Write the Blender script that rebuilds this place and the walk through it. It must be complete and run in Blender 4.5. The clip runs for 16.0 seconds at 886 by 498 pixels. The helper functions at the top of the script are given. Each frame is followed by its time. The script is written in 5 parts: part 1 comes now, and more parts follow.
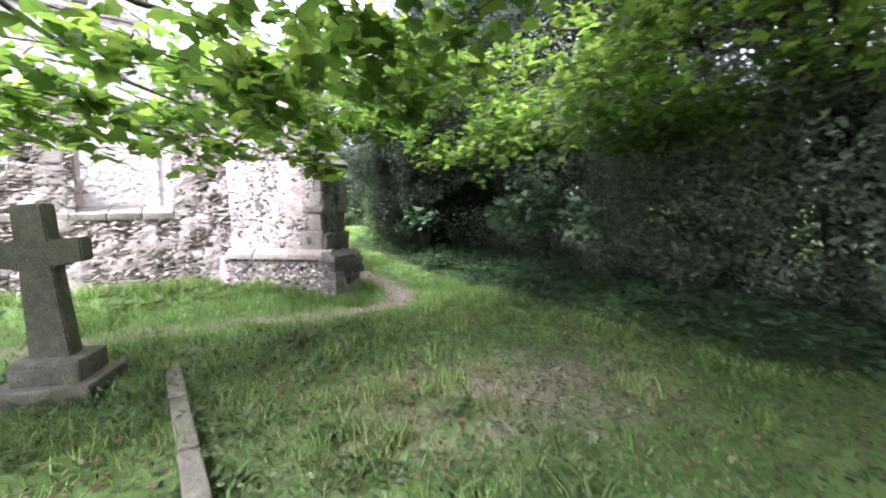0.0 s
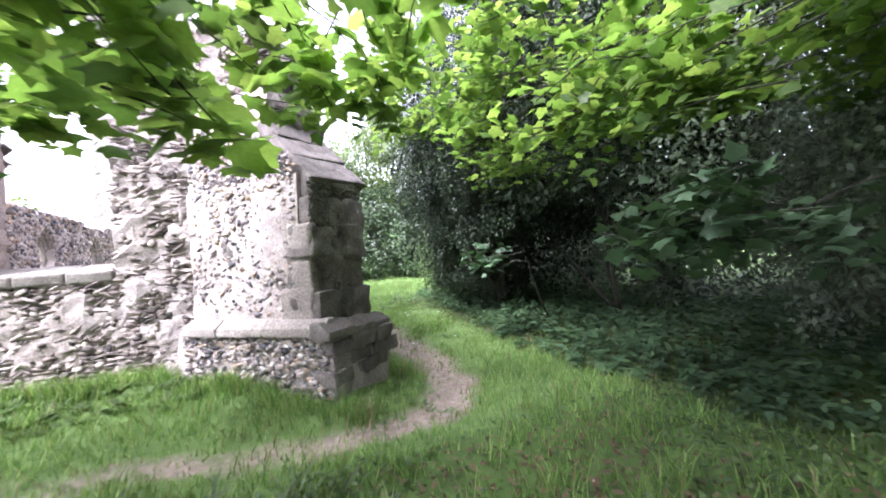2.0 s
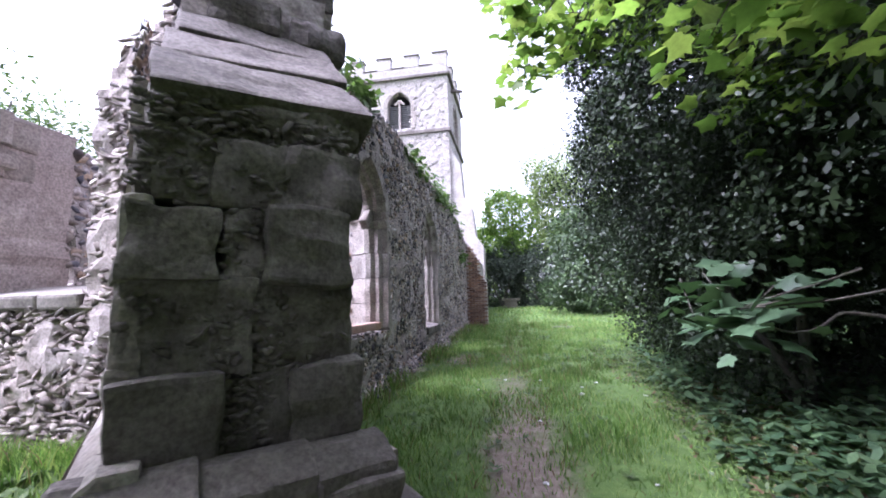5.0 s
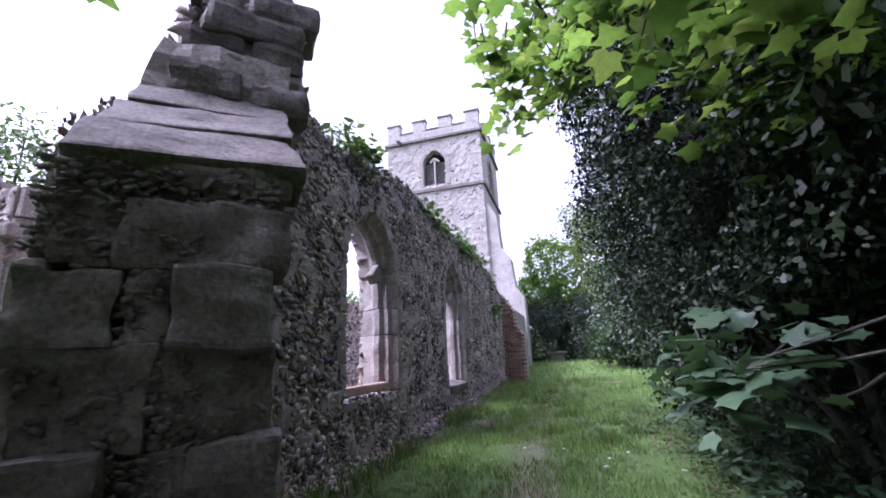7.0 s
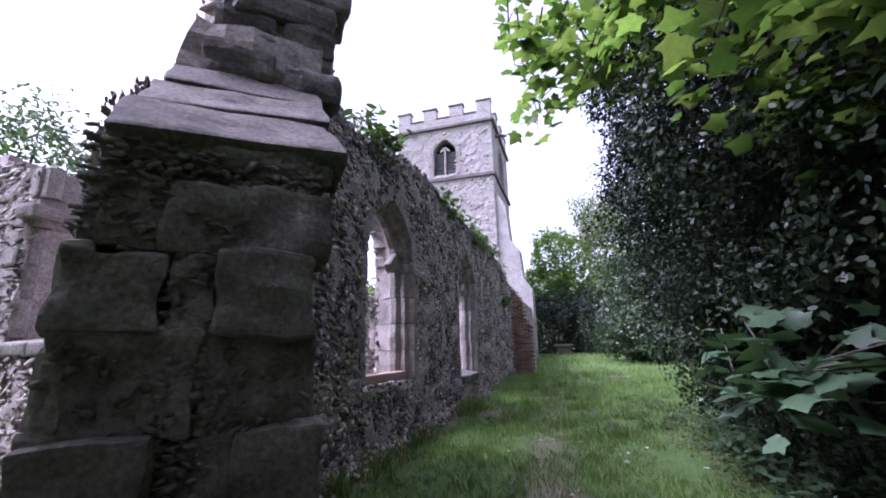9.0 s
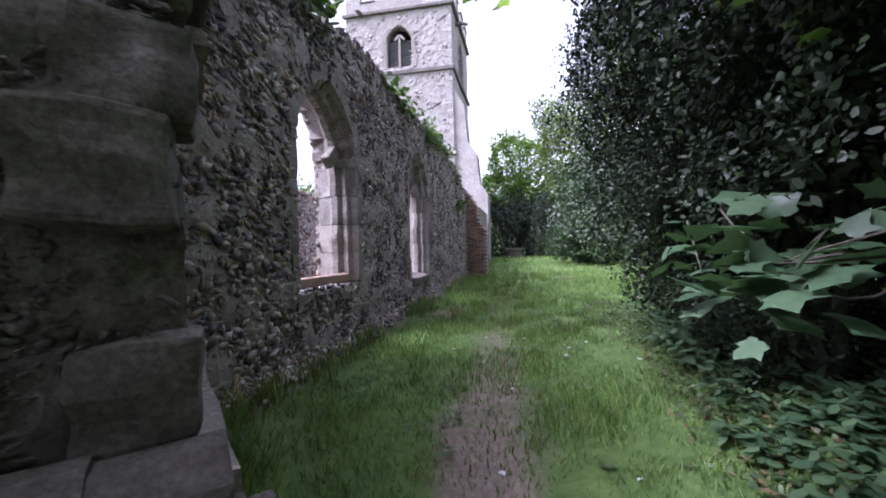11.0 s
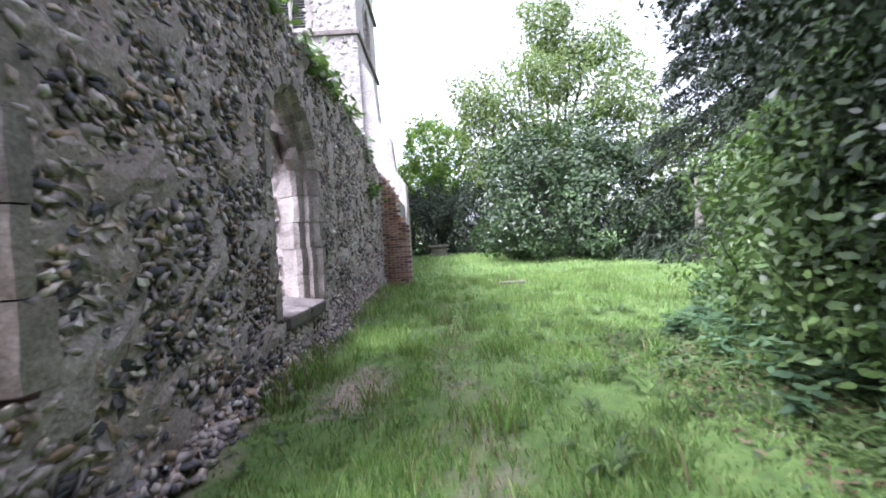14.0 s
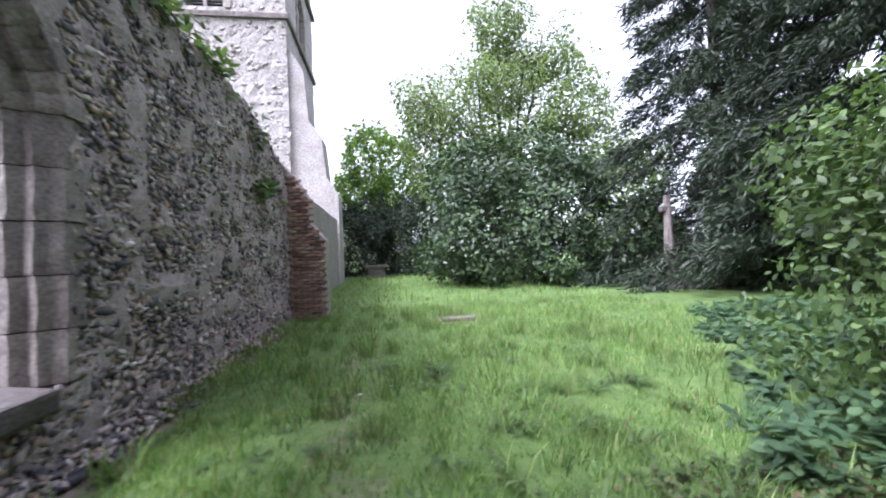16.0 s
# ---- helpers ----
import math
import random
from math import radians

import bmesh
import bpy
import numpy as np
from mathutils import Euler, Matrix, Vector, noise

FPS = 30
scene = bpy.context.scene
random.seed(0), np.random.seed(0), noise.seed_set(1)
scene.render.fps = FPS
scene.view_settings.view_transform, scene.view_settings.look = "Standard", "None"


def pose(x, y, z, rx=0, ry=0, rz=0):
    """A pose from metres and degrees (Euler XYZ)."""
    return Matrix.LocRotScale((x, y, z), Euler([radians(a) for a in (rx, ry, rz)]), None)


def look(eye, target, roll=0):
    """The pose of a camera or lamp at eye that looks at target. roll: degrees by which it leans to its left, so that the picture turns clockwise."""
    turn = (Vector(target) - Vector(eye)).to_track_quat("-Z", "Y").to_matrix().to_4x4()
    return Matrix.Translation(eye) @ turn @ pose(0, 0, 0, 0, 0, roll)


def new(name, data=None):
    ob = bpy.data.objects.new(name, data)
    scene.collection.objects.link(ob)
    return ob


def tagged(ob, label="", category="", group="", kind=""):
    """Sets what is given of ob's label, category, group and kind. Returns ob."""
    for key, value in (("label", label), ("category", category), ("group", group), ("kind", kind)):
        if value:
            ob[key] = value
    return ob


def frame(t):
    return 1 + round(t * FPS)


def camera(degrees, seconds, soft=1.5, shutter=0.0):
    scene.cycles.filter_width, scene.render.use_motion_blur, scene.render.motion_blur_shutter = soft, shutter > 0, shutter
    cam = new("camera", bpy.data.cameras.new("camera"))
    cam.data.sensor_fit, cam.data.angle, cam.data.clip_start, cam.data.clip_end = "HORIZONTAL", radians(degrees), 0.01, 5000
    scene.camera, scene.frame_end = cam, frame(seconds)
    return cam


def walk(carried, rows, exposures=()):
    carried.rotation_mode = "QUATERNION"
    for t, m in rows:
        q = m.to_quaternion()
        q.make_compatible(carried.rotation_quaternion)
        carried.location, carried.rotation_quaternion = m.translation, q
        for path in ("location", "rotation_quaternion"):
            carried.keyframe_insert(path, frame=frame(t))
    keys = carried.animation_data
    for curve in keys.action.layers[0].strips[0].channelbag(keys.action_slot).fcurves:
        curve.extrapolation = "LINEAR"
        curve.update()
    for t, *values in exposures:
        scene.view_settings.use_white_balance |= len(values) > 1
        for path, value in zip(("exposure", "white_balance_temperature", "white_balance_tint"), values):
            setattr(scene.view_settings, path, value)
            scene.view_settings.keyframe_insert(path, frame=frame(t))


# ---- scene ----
cam = camera(95.1, 16.0, soft=1.8, shutter=0.3)
PATH = [
    (0, (-1.565, -7.451, 1.248), (-0.451, -5.804, 1.036), -0.4),
    (0.5, (-1.094, -6.951, 1.232), (-0.2, -5.166, 1.104), 1.0),
    (1, (-0.689, -6.26, 1.136), (0.287, -4.514, 1.117), 1.3),
    (1.5, (-0.324, -5.729, 1.114), (0.542, -3.926, 1.147), -1.4),
    (2, (0.067, -5.127, 1.05), (0.85, -3.287, 1.096), -4.2),
    (2.5, (0.472, -4.708, 1.076), (1.259, -2.871, 1.168), -3.1),
    (3, (0.889, -4.232, 1.088), (1.472, -2.323, 1.226), -2.4),
    (3.5, (1.152, -3.61, 1.058), (1.599, -1.667, 1.212), -1.1),
    (4, (1.439, -3.132, 1.048), (1.666, -1.15, 1.197), -1.1),
    (4.5, (1.622, -2.69, 1.087), (1.422, -0.709, 1.278), -2.3),
    (4.7, (1.675, -2.522, 1.074), (1.399, -0.552, 1.282), -1.9),
    (6.8, (2.210, -2.050, 1.092), (1.669, -0.182, 1.579), -2.6),
    (7, (2.21, -2.04, 1.092), (1.663, -0.182, 1.591), -2.6),
    (7.5, (2.173, -2.026, 1.092), (1.643, -0.161, 1.584), -1.8),
    (8, (2.121, -2.015, 1.099), (1.605, -0.148, 1.596), -1.3),
    (8.5, (2.074, -2.042, 1.104), (1.531, -0.172, 1.559), -1.5),
    (9, (2.038, -2.051, 1.106), (1.459, -0.191, 1.559), -1.1),
    (9.5, (1.97, -2.022, 1.104), (1.449, -0.135, 1.51), 0.2),
    (10, (1.981, -1.934, 1.067), (1.535, 0.005, 1.276), 1.4),
    (10.2, (2.054, -1.865, 1.04), (1.623, 0.084, 1.164), -0.1),
    (12.3, (1.939, -0.654, 1.105), (1.602, 1.317, 1.053), -1.3),
    (12.5, (1.824, -0.365, 1.079), (1.592, 1.621, 1.044), -1.3),
    (13, (1.715, 0.248, 1.069), (1.724, 2.248, 1.049), -3.1),
    (13.5, (1.666, 0.933, 1.112), (1.557, 2.93, 1.134), -2.5),
    (14, (1.524, 1.648, 1.142), (1.534, 3.647, 1.1), -3.6),
    (14.5, (1.495, 2.289, 1.112), (1.397, 4.287, 1.113), -3.4),
    (15, (1.471, 3.002, 1.116), (1.29, 4.993, 1.158), 0.4),
    (15.5, (1.6, 3.574, 1.114), (1.673, 5.572, 1.159), -4.3),
    (16, (1.953, 4.043, 1.161), (2.225, 6.024, 1.202), -2.4),
]
walk(cam, [(t, look(eye, target, roll)) for t, eye, target, roll in PATH], [(0.0, 2.85, 5850, 21), (2.5, 2.9, 5700, 23), (3.5, 2.8, 5550, 24), (4.7, 2.5, 5500, 28), (6.8, 1.9, 5350, 37), (8.5, 1.74, 5300, 38), (9.5, 1.58, 5350, 38), (10.2, 1.5, 5350, 37), (12.3, 2.62, 5700, 23), (15.0, 2.3, 5600, 24), (16.0, 2.08, 5600, 24)])

# ---- world and sun: bright overcast ----
world = bpy.data.worlds.new("overcast_sky")
scene.world = world
world.use_nodes = True
wn = world.node_tree.nodes
wl = world.node_tree.links
sky = wn.new("ShaderNodeTexSky")
sky.sky_type = 'NISHITA'
sky.sun_disc = False
sky.sun_elevation = radians(51)
sky.sun_rotation = radians(240)
sky.air_density, sky.dust_density, sky.ozone_density = 1.0, 4.0, 1.0
hsv = wn.new("ShaderNodeHueSaturation")
hsv.inputs["Saturation"].default_value = 0.14
wl.new(sky.outputs[0], hsv.inputs["Color"])
wl.new(hsv.outputs[0], wn["Background"].inputs["Color"])
wn["Background"].inputs["Strength"].default_value = 0.15
sun = new("sun", bpy.data.lights.new("sun", 'SUN'))
sun.data.energy, sun.data.angle, sun.data.color = 1.2, radians(22), (1.0, 0.97, 0.93)
sun.matrix_world = look((-19, -11, 27), (0, 0, 0))

# ---- materials ----


def nodes_of(name):
    m = bpy.data.materials.new(name)
    m.use_nodes = True
    nt = m.node_tree
    return m, nt, nt.nodes["Principled BSDF"], nt.links


def mix_noise(nt, lk, scale, stops, detail=6.0, rough=0.6, coord="Object"):
    tc = nt.nodes.new("ShaderNodeTexCoord")
    no = nt.nodes.new("ShaderNodeTexNoise")
    no.inputs["Scale"].default_value, no.inputs["Detail"].default_value, no.inputs["Roughness"].default_value = scale, detail, rough
    lk.new(tc.outputs[coord], no.inputs["Vector"])
    ramp = nt.nodes.new("ShaderNodeValToRGB")
    els = ramp.color_ramp.elements
    while len(els) < len(stops):
        els.new(0.5)
    for el, (p, c) in zip(els, stops):
        el.position, el.color = p, (*c, 1)
    lk.new(no.outputs["Fac"], ramp.inputs[0])
    return no, ramp


def blend(nt, lk, a, b, fac, mode='MIX'):
    mx = nt.nodes.new("ShaderNodeMix")
    mx.data_type, mx.blend_type = 'RGBA', mode
    if isinstance(fac, float):
        mx.inputs[0].default_value = fac
    else:
        lk.new(fac, mx.inputs[0])
    for sock, v in ((mx.inputs[6], a), (mx.inputs[7], b)):
        if isinstance(v, tuple):
            sock.default_value = (*v, 1)
        else:
            lk.new(v, sock)
    return mx.outputs[2]


def bump(nt, lk, bsdf, height, strength, dist):
    bp = nt.nodes.new("ShaderNodeBump")
    bp.inputs["Strength"].default_value, bp.inputs["Distance"].default_value = strength, dist
    lk.new(height, bp.inputs["Height"])
    lk.new(bp.outputs[0], bsdf.inputs["Normal"])


def stone_material(name, dark, mid, light, stain, scale=6.0, rough=0.9, bstr=0.6, bdist=0.02, vary=0.25):
    m, nt, b, lk = nodes_of(name)
    n1, r1 = mix_noise(nt, lk, scale, [(0.3, dark), (0.5, mid), (0.72, light)], 8.0, 0.65)
    n2, r2 = mix_noise(nt, lk, scale * 0.25, [(0.42, (0, 0, 0)), (0.62, (1, 1, 1))], 4.0)
    n3, r3 = mix_noise(nt, lk, scale * 9, [(0.3, (0.55, 0.55, 0.55)), (0.7, (1.25, 1.25, 1.25))], 4.0)
    c = blend(nt, lk, r1.outputs[0], stain, r2.outputs[0])
    half = nt.nodes.new("ShaderNodeMix")
    half.data_type = 'RGBA'
    half.inputs[0].default_value = 0.55
    lk.new(r1.outputs[0], half.inputs[6])
    lk.new(c, half.inputs[7])
    c = blend(nt, lk, half.outputs[2], r3.outputs[0], 1.0, 'MULTIPLY')
    info = nt.nodes.new("ShaderNodeObjectInfo")
    mr = nt.nodes.new("ShaderNodeMapRange")
    mr.inputs[3].default_value, mr.inputs[4].default_value = 1 - vary, 1 + vary
    lk.new(info.outputs["Random"], mr.inputs[0])
    c = blend(nt, lk, c, mr.outputs[0], 1.0, 'MULTIPLY')
    lk.new(c, b.inputs["Base Color"])
    b.inputs["Roughness"].default_value = rough
    bump(nt, lk, b, n1.outputs["Fac"], bstr, bdist)
    return m


def island_material(name, stops, scale, rough, spec=0.5, bstr=0.3):
    m, nt, b, lk = nodes_of(name)
    g = nt.nodes.new("ShaderNodeNewGeometry")
    info = nt.nodes.new("ShaderNodeObjectInfo")
    add = nt.nodes.new("ShaderNodeMath")
    add.operation = 'ADD'
    lk.new(g.outputs["Random Per Island"], add.inputs[0])
    lk.new(info.outputs["Random"], add.inputs[1])
    fr = nt.nodes.new("ShaderNodeMath")
    fr.operation = 'FRACT'
    lk.new(add.outputs[0], fr.inputs[0])
    ramp = nt.nodes.new("ShaderNodeValToRGB")
    els = ramp.color_ramp.elements
    while len(els) < len(stops):
        els.new(0.5)
    for el, (p, c) in zip(els, stops):
        el.position, el.color = p, (*c, 1)
    lk.new(fr.outputs[0], ramp.inputs[0])
    n1, r1 = mix_noise(nt, lk, scale, [(0.3, (0.5, 0.5, 0.5)), (0.7, (1.4, 1.4, 1.4))], 5.0)
    c = blend(nt, lk, ramp.outputs[0], r1.outputs[0], 1.0, 'MULTIPLY')
    n2, r2 = mix_noise(nt, lk, 1.1, [(0.32, (0.62, 0.6, 0.58)), (0.68, (1.25, 1.22, 1.18))], 4.0)
    c = blend(nt, lk, c, r2.outputs[0], 1.0, 'MULTIPLY')
    lk.new(c, b.inputs["Base Color"])
    b.inputs["Roughness"].default_value = rough
    b.inputs["Specular IOR Level"].default_value = spec
    bump(nt, lk, b, n1.outputs["Fac"], bstr, 0.01)
    return m


def leaf_material(name, cols, trans, rough=0.45, tfac=0.45, spec=0.42):
    """Thin leaf: gloss on top of diffuse, with light let through."""
    m, nt, b, lk = nodes_of(name)
    g = nt.nodes.new("ShaderNodeNewGeometry")
    ramp = nt.nodes.new("ShaderNodeValToRGB")
    els = ramp.color_ramp.elements
    while len(els) < len(cols):
        els.new(0.5)
    for k, (el, c) in enumerate(zip(els, cols)):
        el.position, el.color = k / (len(cols) - 1), (*c, 1)
    lk.new(g.outputs["Random Per Island"], ramp.inputs[0])
    n2, r2 = mix_noise(nt, lk, 0.9, [(0.3, (0.6, 0.6, 0.6)), (0.7, (1.3, 1.3, 1.3))], 3.0)
    n3, r3 = mix_noise(nt, lk, 40.0, [(0.3, (0.85, 0.85, 0.85)), (0.7, (1.12, 1.12, 1.12))], 2.0)
    c = blend(nt, lk, ramp.outputs[0], r2.outputs[0], 1.0, 'MULTIPLY')
    c = blend(nt, lk, c, r3.outputs[0], 1.0, 'MULTIPLY')
    lk.new(c, b.inputs["Base Color"])
    b.inputs["Roughness"].default_value = rough
    b.inputs["Specular IOR Level"].default_value = spec
    tr = nt.nodes.new("ShaderNodeBsdfTranslucent")
    ct = blend(nt, lk, c, trans, 1.0, 'MULTIPLY')
    lk.new(ct, tr.inputs["Color"])
    mx = nt.nodes.new("ShaderNodeMixShader")
    mx.inputs[0].default_value = tfac
    lk.new(b.outputs[0], mx.inputs[1])
    lk.new(tr.outputs[0], mx.inputs[2])
    lk.new(mx.outputs[0], nt.nodes["Material Output"].inputs["Surface"])
    return m


MORTAR = stone_material("lime_mortar", (0.24, 0.20, 0.19), (0.39, 0.34, 0.322), (0.50, 0.455, 0.435), (0.32, 0.255, 0.225), 5.0, 0.95, 0.9, 0.03, 0.0)
FLINT = island_material("knapped_flint", [(0.0, (0.06, 0.06, 0.075)), (0.16, (0.14, 0.135, 0.155)), (0.38, (0.32, 0.28, 0.272)), (0.66, (0.45, 0.40, 0.388)), (0.84, (0.34, 0.24, 0.16)), (1.0, (0.64, 0.62, 0.61))], 14.0, 0.7, 0.3, 0.8)
RUBBLE = island_material("rubble_stone", [(0.0, (0.08, 0.07, 0.068)), (0.4, (0.19, 0.16, 0.148)), (0.75, (0.29, 0.25, 0.228)), (1.0, (0.42, 0.385, 0.36))], 9.0, 0.85, 0.3)
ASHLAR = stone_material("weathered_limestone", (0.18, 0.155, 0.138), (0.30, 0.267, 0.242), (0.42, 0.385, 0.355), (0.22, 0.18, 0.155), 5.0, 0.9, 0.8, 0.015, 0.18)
# weathered stone, darkened further by the shade on the buttress end
OLDSTONE = stone_material("weathered_shaded_stone", (0.075, 0.064, 0.06), (0.155, 0.132, 0.124), (0.27, 0.24, 0.228), (0.10, 0.086, 0.074), 5.0, 0.92, 1.0, 0.04, 0.25)
LICHEN = stone_material("lichened_gravestone", (0.085, 0.078, 0.06), (0.145, 0.132, 0.105), (0.26, 0.24, 0.205), (0.11, 0.11, 0.065), 9.0, 0.95, 0.6, 0.015, 0.1)
TOWERSTONE = stone_material("rendered_tower_stone", (0.27, 0.245, 0.225), (0.37, 0.34, 0.32), (0.46, 0.435, 0.41), (0.31, 0.28, 0.255), 1.6, 0.92, 0.6, 0.05, 0.08)
BRICK = island_material("old_red_brick", [(0.0, (0.10, 0.065, 0.05)), (0.35, (0.17, 0.105, 0.08)), (0.6, (0.21, 0.15, 0.12)), (0.85, (0.25, 0.15, 0.10)), (1.0, (0.28, 0.22, 0.17))], 10.0, 0.9, 0.2)
TILE = stone_material("terracotta_stone", (0.36, 0.22, 0.17), (0.46, 0.29, 0.23), (0.52, 0.36, 0.30), (0.42, 0.30, 0.25), 12.0, 0.85, 0.3, 0.01, 0.1)
SLATE = stone_material("grey_louvre", (0.10, 0.10, 0.10), (0.14, 0.14, 0.14), (0.19, 0.19, 0.19), (0.12, 0.12, 0.11), 8.0, 0.8, 0.2, 0.01, 0.1)
GRAVEL = stone_material("pale_gravel", (0.13, 0.118, 0.11), (0.20, 0.183, 0.172), (0.28, 0.26, 0.25), (0.17, 0.155, 0.14), 30.0, 0.95, 0.8, 0.02, 0.0)
BARK = stone_material("tree_bark", (0.035, 0.03, 0.025), (0.07, 0.06, 0.05), (0.12, 0.105, 0.09), (0.06, 0.065, 0.045), 14.0, 0.95, 0.9, 0.02, 0.2)
MAPLE = leaf_material("sycamore_leaf", [(0.06, 0.12, 0.026), (0.09, 0.165, 0.036), (0.125, 0.21, 0.048), (0.18, 0.26, 0.07)], (1.9, 1.8, 1.2), 0.45, 0.62)
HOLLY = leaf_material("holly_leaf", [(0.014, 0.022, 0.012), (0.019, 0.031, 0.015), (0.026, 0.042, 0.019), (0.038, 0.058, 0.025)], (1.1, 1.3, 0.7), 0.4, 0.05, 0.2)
# lighter hedge leaf than HOLLY: reflected sky is put into the colour
THICKET = leaf_material("sky_glint_leaf", [(0.085, 0.11, 0.08), (0.13, 0.165, 0.115), (0.19, 0.235, 0.165), (0.28, 0.325, 0.24)], (1.1, 1.2, 0.8), 0.38, 0.2)
LAUREL = leaf_material("bush_leaf", [(0.045, 0.075, 0.026), (0.065, 0.11, 0.034), (0.09, 0.145, 0.045), (0.12, 0.18, 0.06)], (1.3, 1.4, 0.8), 0.45, 0.35)
# sycamore leaf again, its shade and reflected sky put into the colour
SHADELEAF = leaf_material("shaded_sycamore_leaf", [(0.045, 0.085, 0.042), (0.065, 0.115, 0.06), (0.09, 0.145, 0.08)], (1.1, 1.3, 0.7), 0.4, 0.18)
BUSHLEAF = leaf_material("evergreen_bush_leaf", [(0.02, 0.036, 0.016), (0.03, 0.055, 0.022), (0.05, 0.085, 0.032), (0.09, 0.13, 0.055)], (1.2, 1.4, 0.8), 0.42, 0.22)
PALELEAF = leaf_material("far_tree_leaf", [(0.09, 0.13, 0.045), (0.12, 0.175, 0.055), (0.16, 0.22, 0.07), (0.2, 0.25, 0.1)], (1.3, 1.4, 0.8), 0.55, 0.4)
CONIFER = leaf_material("yew_needle", [(0.02, 0.034, 0.018), (0.028, 0.045, 0.024), (0.038, 0.055, 0.03), (0.05, 0.066, 0.04)], (1.1, 1.2, 0.8), 0.6, 0.12)
# creeping leaves kept dark: tree shade on the turf is in their colour
SHADED_IVYLEAF = leaf_material("shade_ivy_leaf", [(0.03, 0.055, 0.018), (0.045, 0.085, 0.025), (0.065, 0.11, 0.032), (0.085, 0.12, 0.04)], (1.2, 1.3, 0.7), 0.5, 0.2)
DEADLEAF = leaf_material("dead_leaf", [(0.06, 0.04, 0.022), (0.10, 0.065, 0.035), (0.15, 0.10, 0.055), (0.21, 0.16, 0.10)], (1.0, 0.9, 0.7), 0.8, 0.1)
NETTLE = leaf_material("nettle_leaf", [(0.04, 0.082, 0.042), (0.058, 0.11, 0.054), (0.08, 0.14, 0.066), (0.105, 0.17, 0.083)], (1.2, 1.4, 0.8), 0.5, 0.3)
GRASS = leaf_material("grass_blade", [(0.08, 0.155, 0.04), (0.14, 0.245, 0.068), (0.20, 0.315, 0.09), (0.34, 0.40, 0.17)], (1.2, 1.3, 0.7), 0.6, 0.35, 0.22)
STRAW = leaf_material("dry_grass_blade", [(0.20, 0.17, 0.08), (0.26, 0.22, 0.12), (0.17, 0.17, 0.07)], (1.1, 1.0, 0.7), 0.7, 0.25)
WHITE = stone_material("white_petal", (0.7, 0.7, 0.7), (0.8, 0.8, 0.8), (0.85, 0.85, 0.85), (0.78, 0.78, 0.76), 20.0, 0.7, 0.1, 0.002, 0.0)


def ground_material():
    m, nt, b, lk = nodes_of("turf_and_soil")
    n1, r1 = mix_noise(nt, lk, 7.0, [(0.3, (0.05, 0.09, 0.02)), (0.5, (0.085, 0.15, 0.032)), (0.7, (0.13, 0.19, 0.05))], 8.0, 0.7)
    n2, r2 = mix_noise(nt, lk, 16.0, [(0.3, (0.16, 0.12, 0.095)), (0.55, (0.27, 0.215, 0.175)), (0.75, (0.40, 0.335, 0.29))], 8.0, 0.7)
    n3, r3 = mix_noise(nt, lk, 3.0, [(0.25, (-0.5, -0.5, -0.5)), (0.75, (0.5, 0.5, 0.5))], 6.0, 0.7)
    at = nt.nodes.new("ShaderNodeAttribute")
    at.attribute_name = "trodden"
    ad = nt.nodes.new("ShaderNodeMath")
    ad.operation = 'MULTIPLY_ADD'
    lk.new(n3.outputs["Fac"], ad.inputs[0])
    ad.inputs[1].default_value = 1.2
    sb = nt.nodes.new("ShaderNodeMath")
    sb.operation = 'SUBTRACT'
    lk.new(at.outputs["Fac"], sb.inputs[0])
    sb.inputs[1].default_value = 0.6
    lk.new(sb.outputs[0], ad.inputs[2])
    cl = nt.nodes.new("ShaderNodeMapRange")
    cl.inputs[1].default_value, cl.inputs[2].default_value = 0.3, 0.7
    lk.new(ad.outputs[0], cl.inputs[0])
    c = blend(nt, lk, r1.outputs[0], r2.outputs[0], cl.outputs[0])
    lk.new(c, b.inputs["Base Color"])
    b.inputs["Roughness"].default_value = 0.95
    bump(nt, lk, b, n2.outputs["Fac"], 0.8, 0.03)
    return m


SOIL = ground_material()

# ---- mesh helpers ----
RNG = np.random.default_rng(7)


def mesh_object(name, verts, faces, material, parent=None, smooth=False):
    me = bpy.data.meshes.new(name)
    if isinstance(faces, np.ndarray):
        k = faces.shape[1]
        me.vertices.add(len(verts))
        me.vertices.foreach_set("co", np.asarray(verts, dtype=np.float32).ravel())
        me.loops.add(faces.size)
        me.loops.foreach_set("vertex_index", faces.astype(np.int32).ravel())
        me.polygons.add(len(faces))
        me.polygons.foreach_set("loop_start", np.arange(0, faces.size, k, dtype=np.int32))
        me.polygons.foreach_set("loop_total", np.full(len(faces), k, dtype=np.int32))
        me.update(calc_edges=True)
    else:
        me.from_pydata([tuple(v) for v in verts], [], faces)
        me.update()
    if smooth:
        me.polygons.foreach_set("use_smooth", np.ones(len(me.polygons), dtype=bool))
    me.materials.append(material)
    ob = new(name, me)
    if parent is not None:
        ob.parent = parent
    return ob


def part(name, bm, material, parent, label=""):
    me = bpy.data.meshes.new(name)
    bm.to_mesh(me)
    bm.free()
    me.materials.append(material)
    ob = new(name, me)
    ob.parent = parent
    if label:
        tagged(ob, label)
    return ob


def empty(name, at=(0, 0, 0)):
    ob = new(name)
    ob.location = at
    bpy.context.view_layer.update()
    return ob


def fnoise(p, scale=1.0, seed=0.0):
    return noise.noise(Vector((p[0] * scale + seed, p[1] * scale + seed * 1.7, p[2] * scale - seed)))


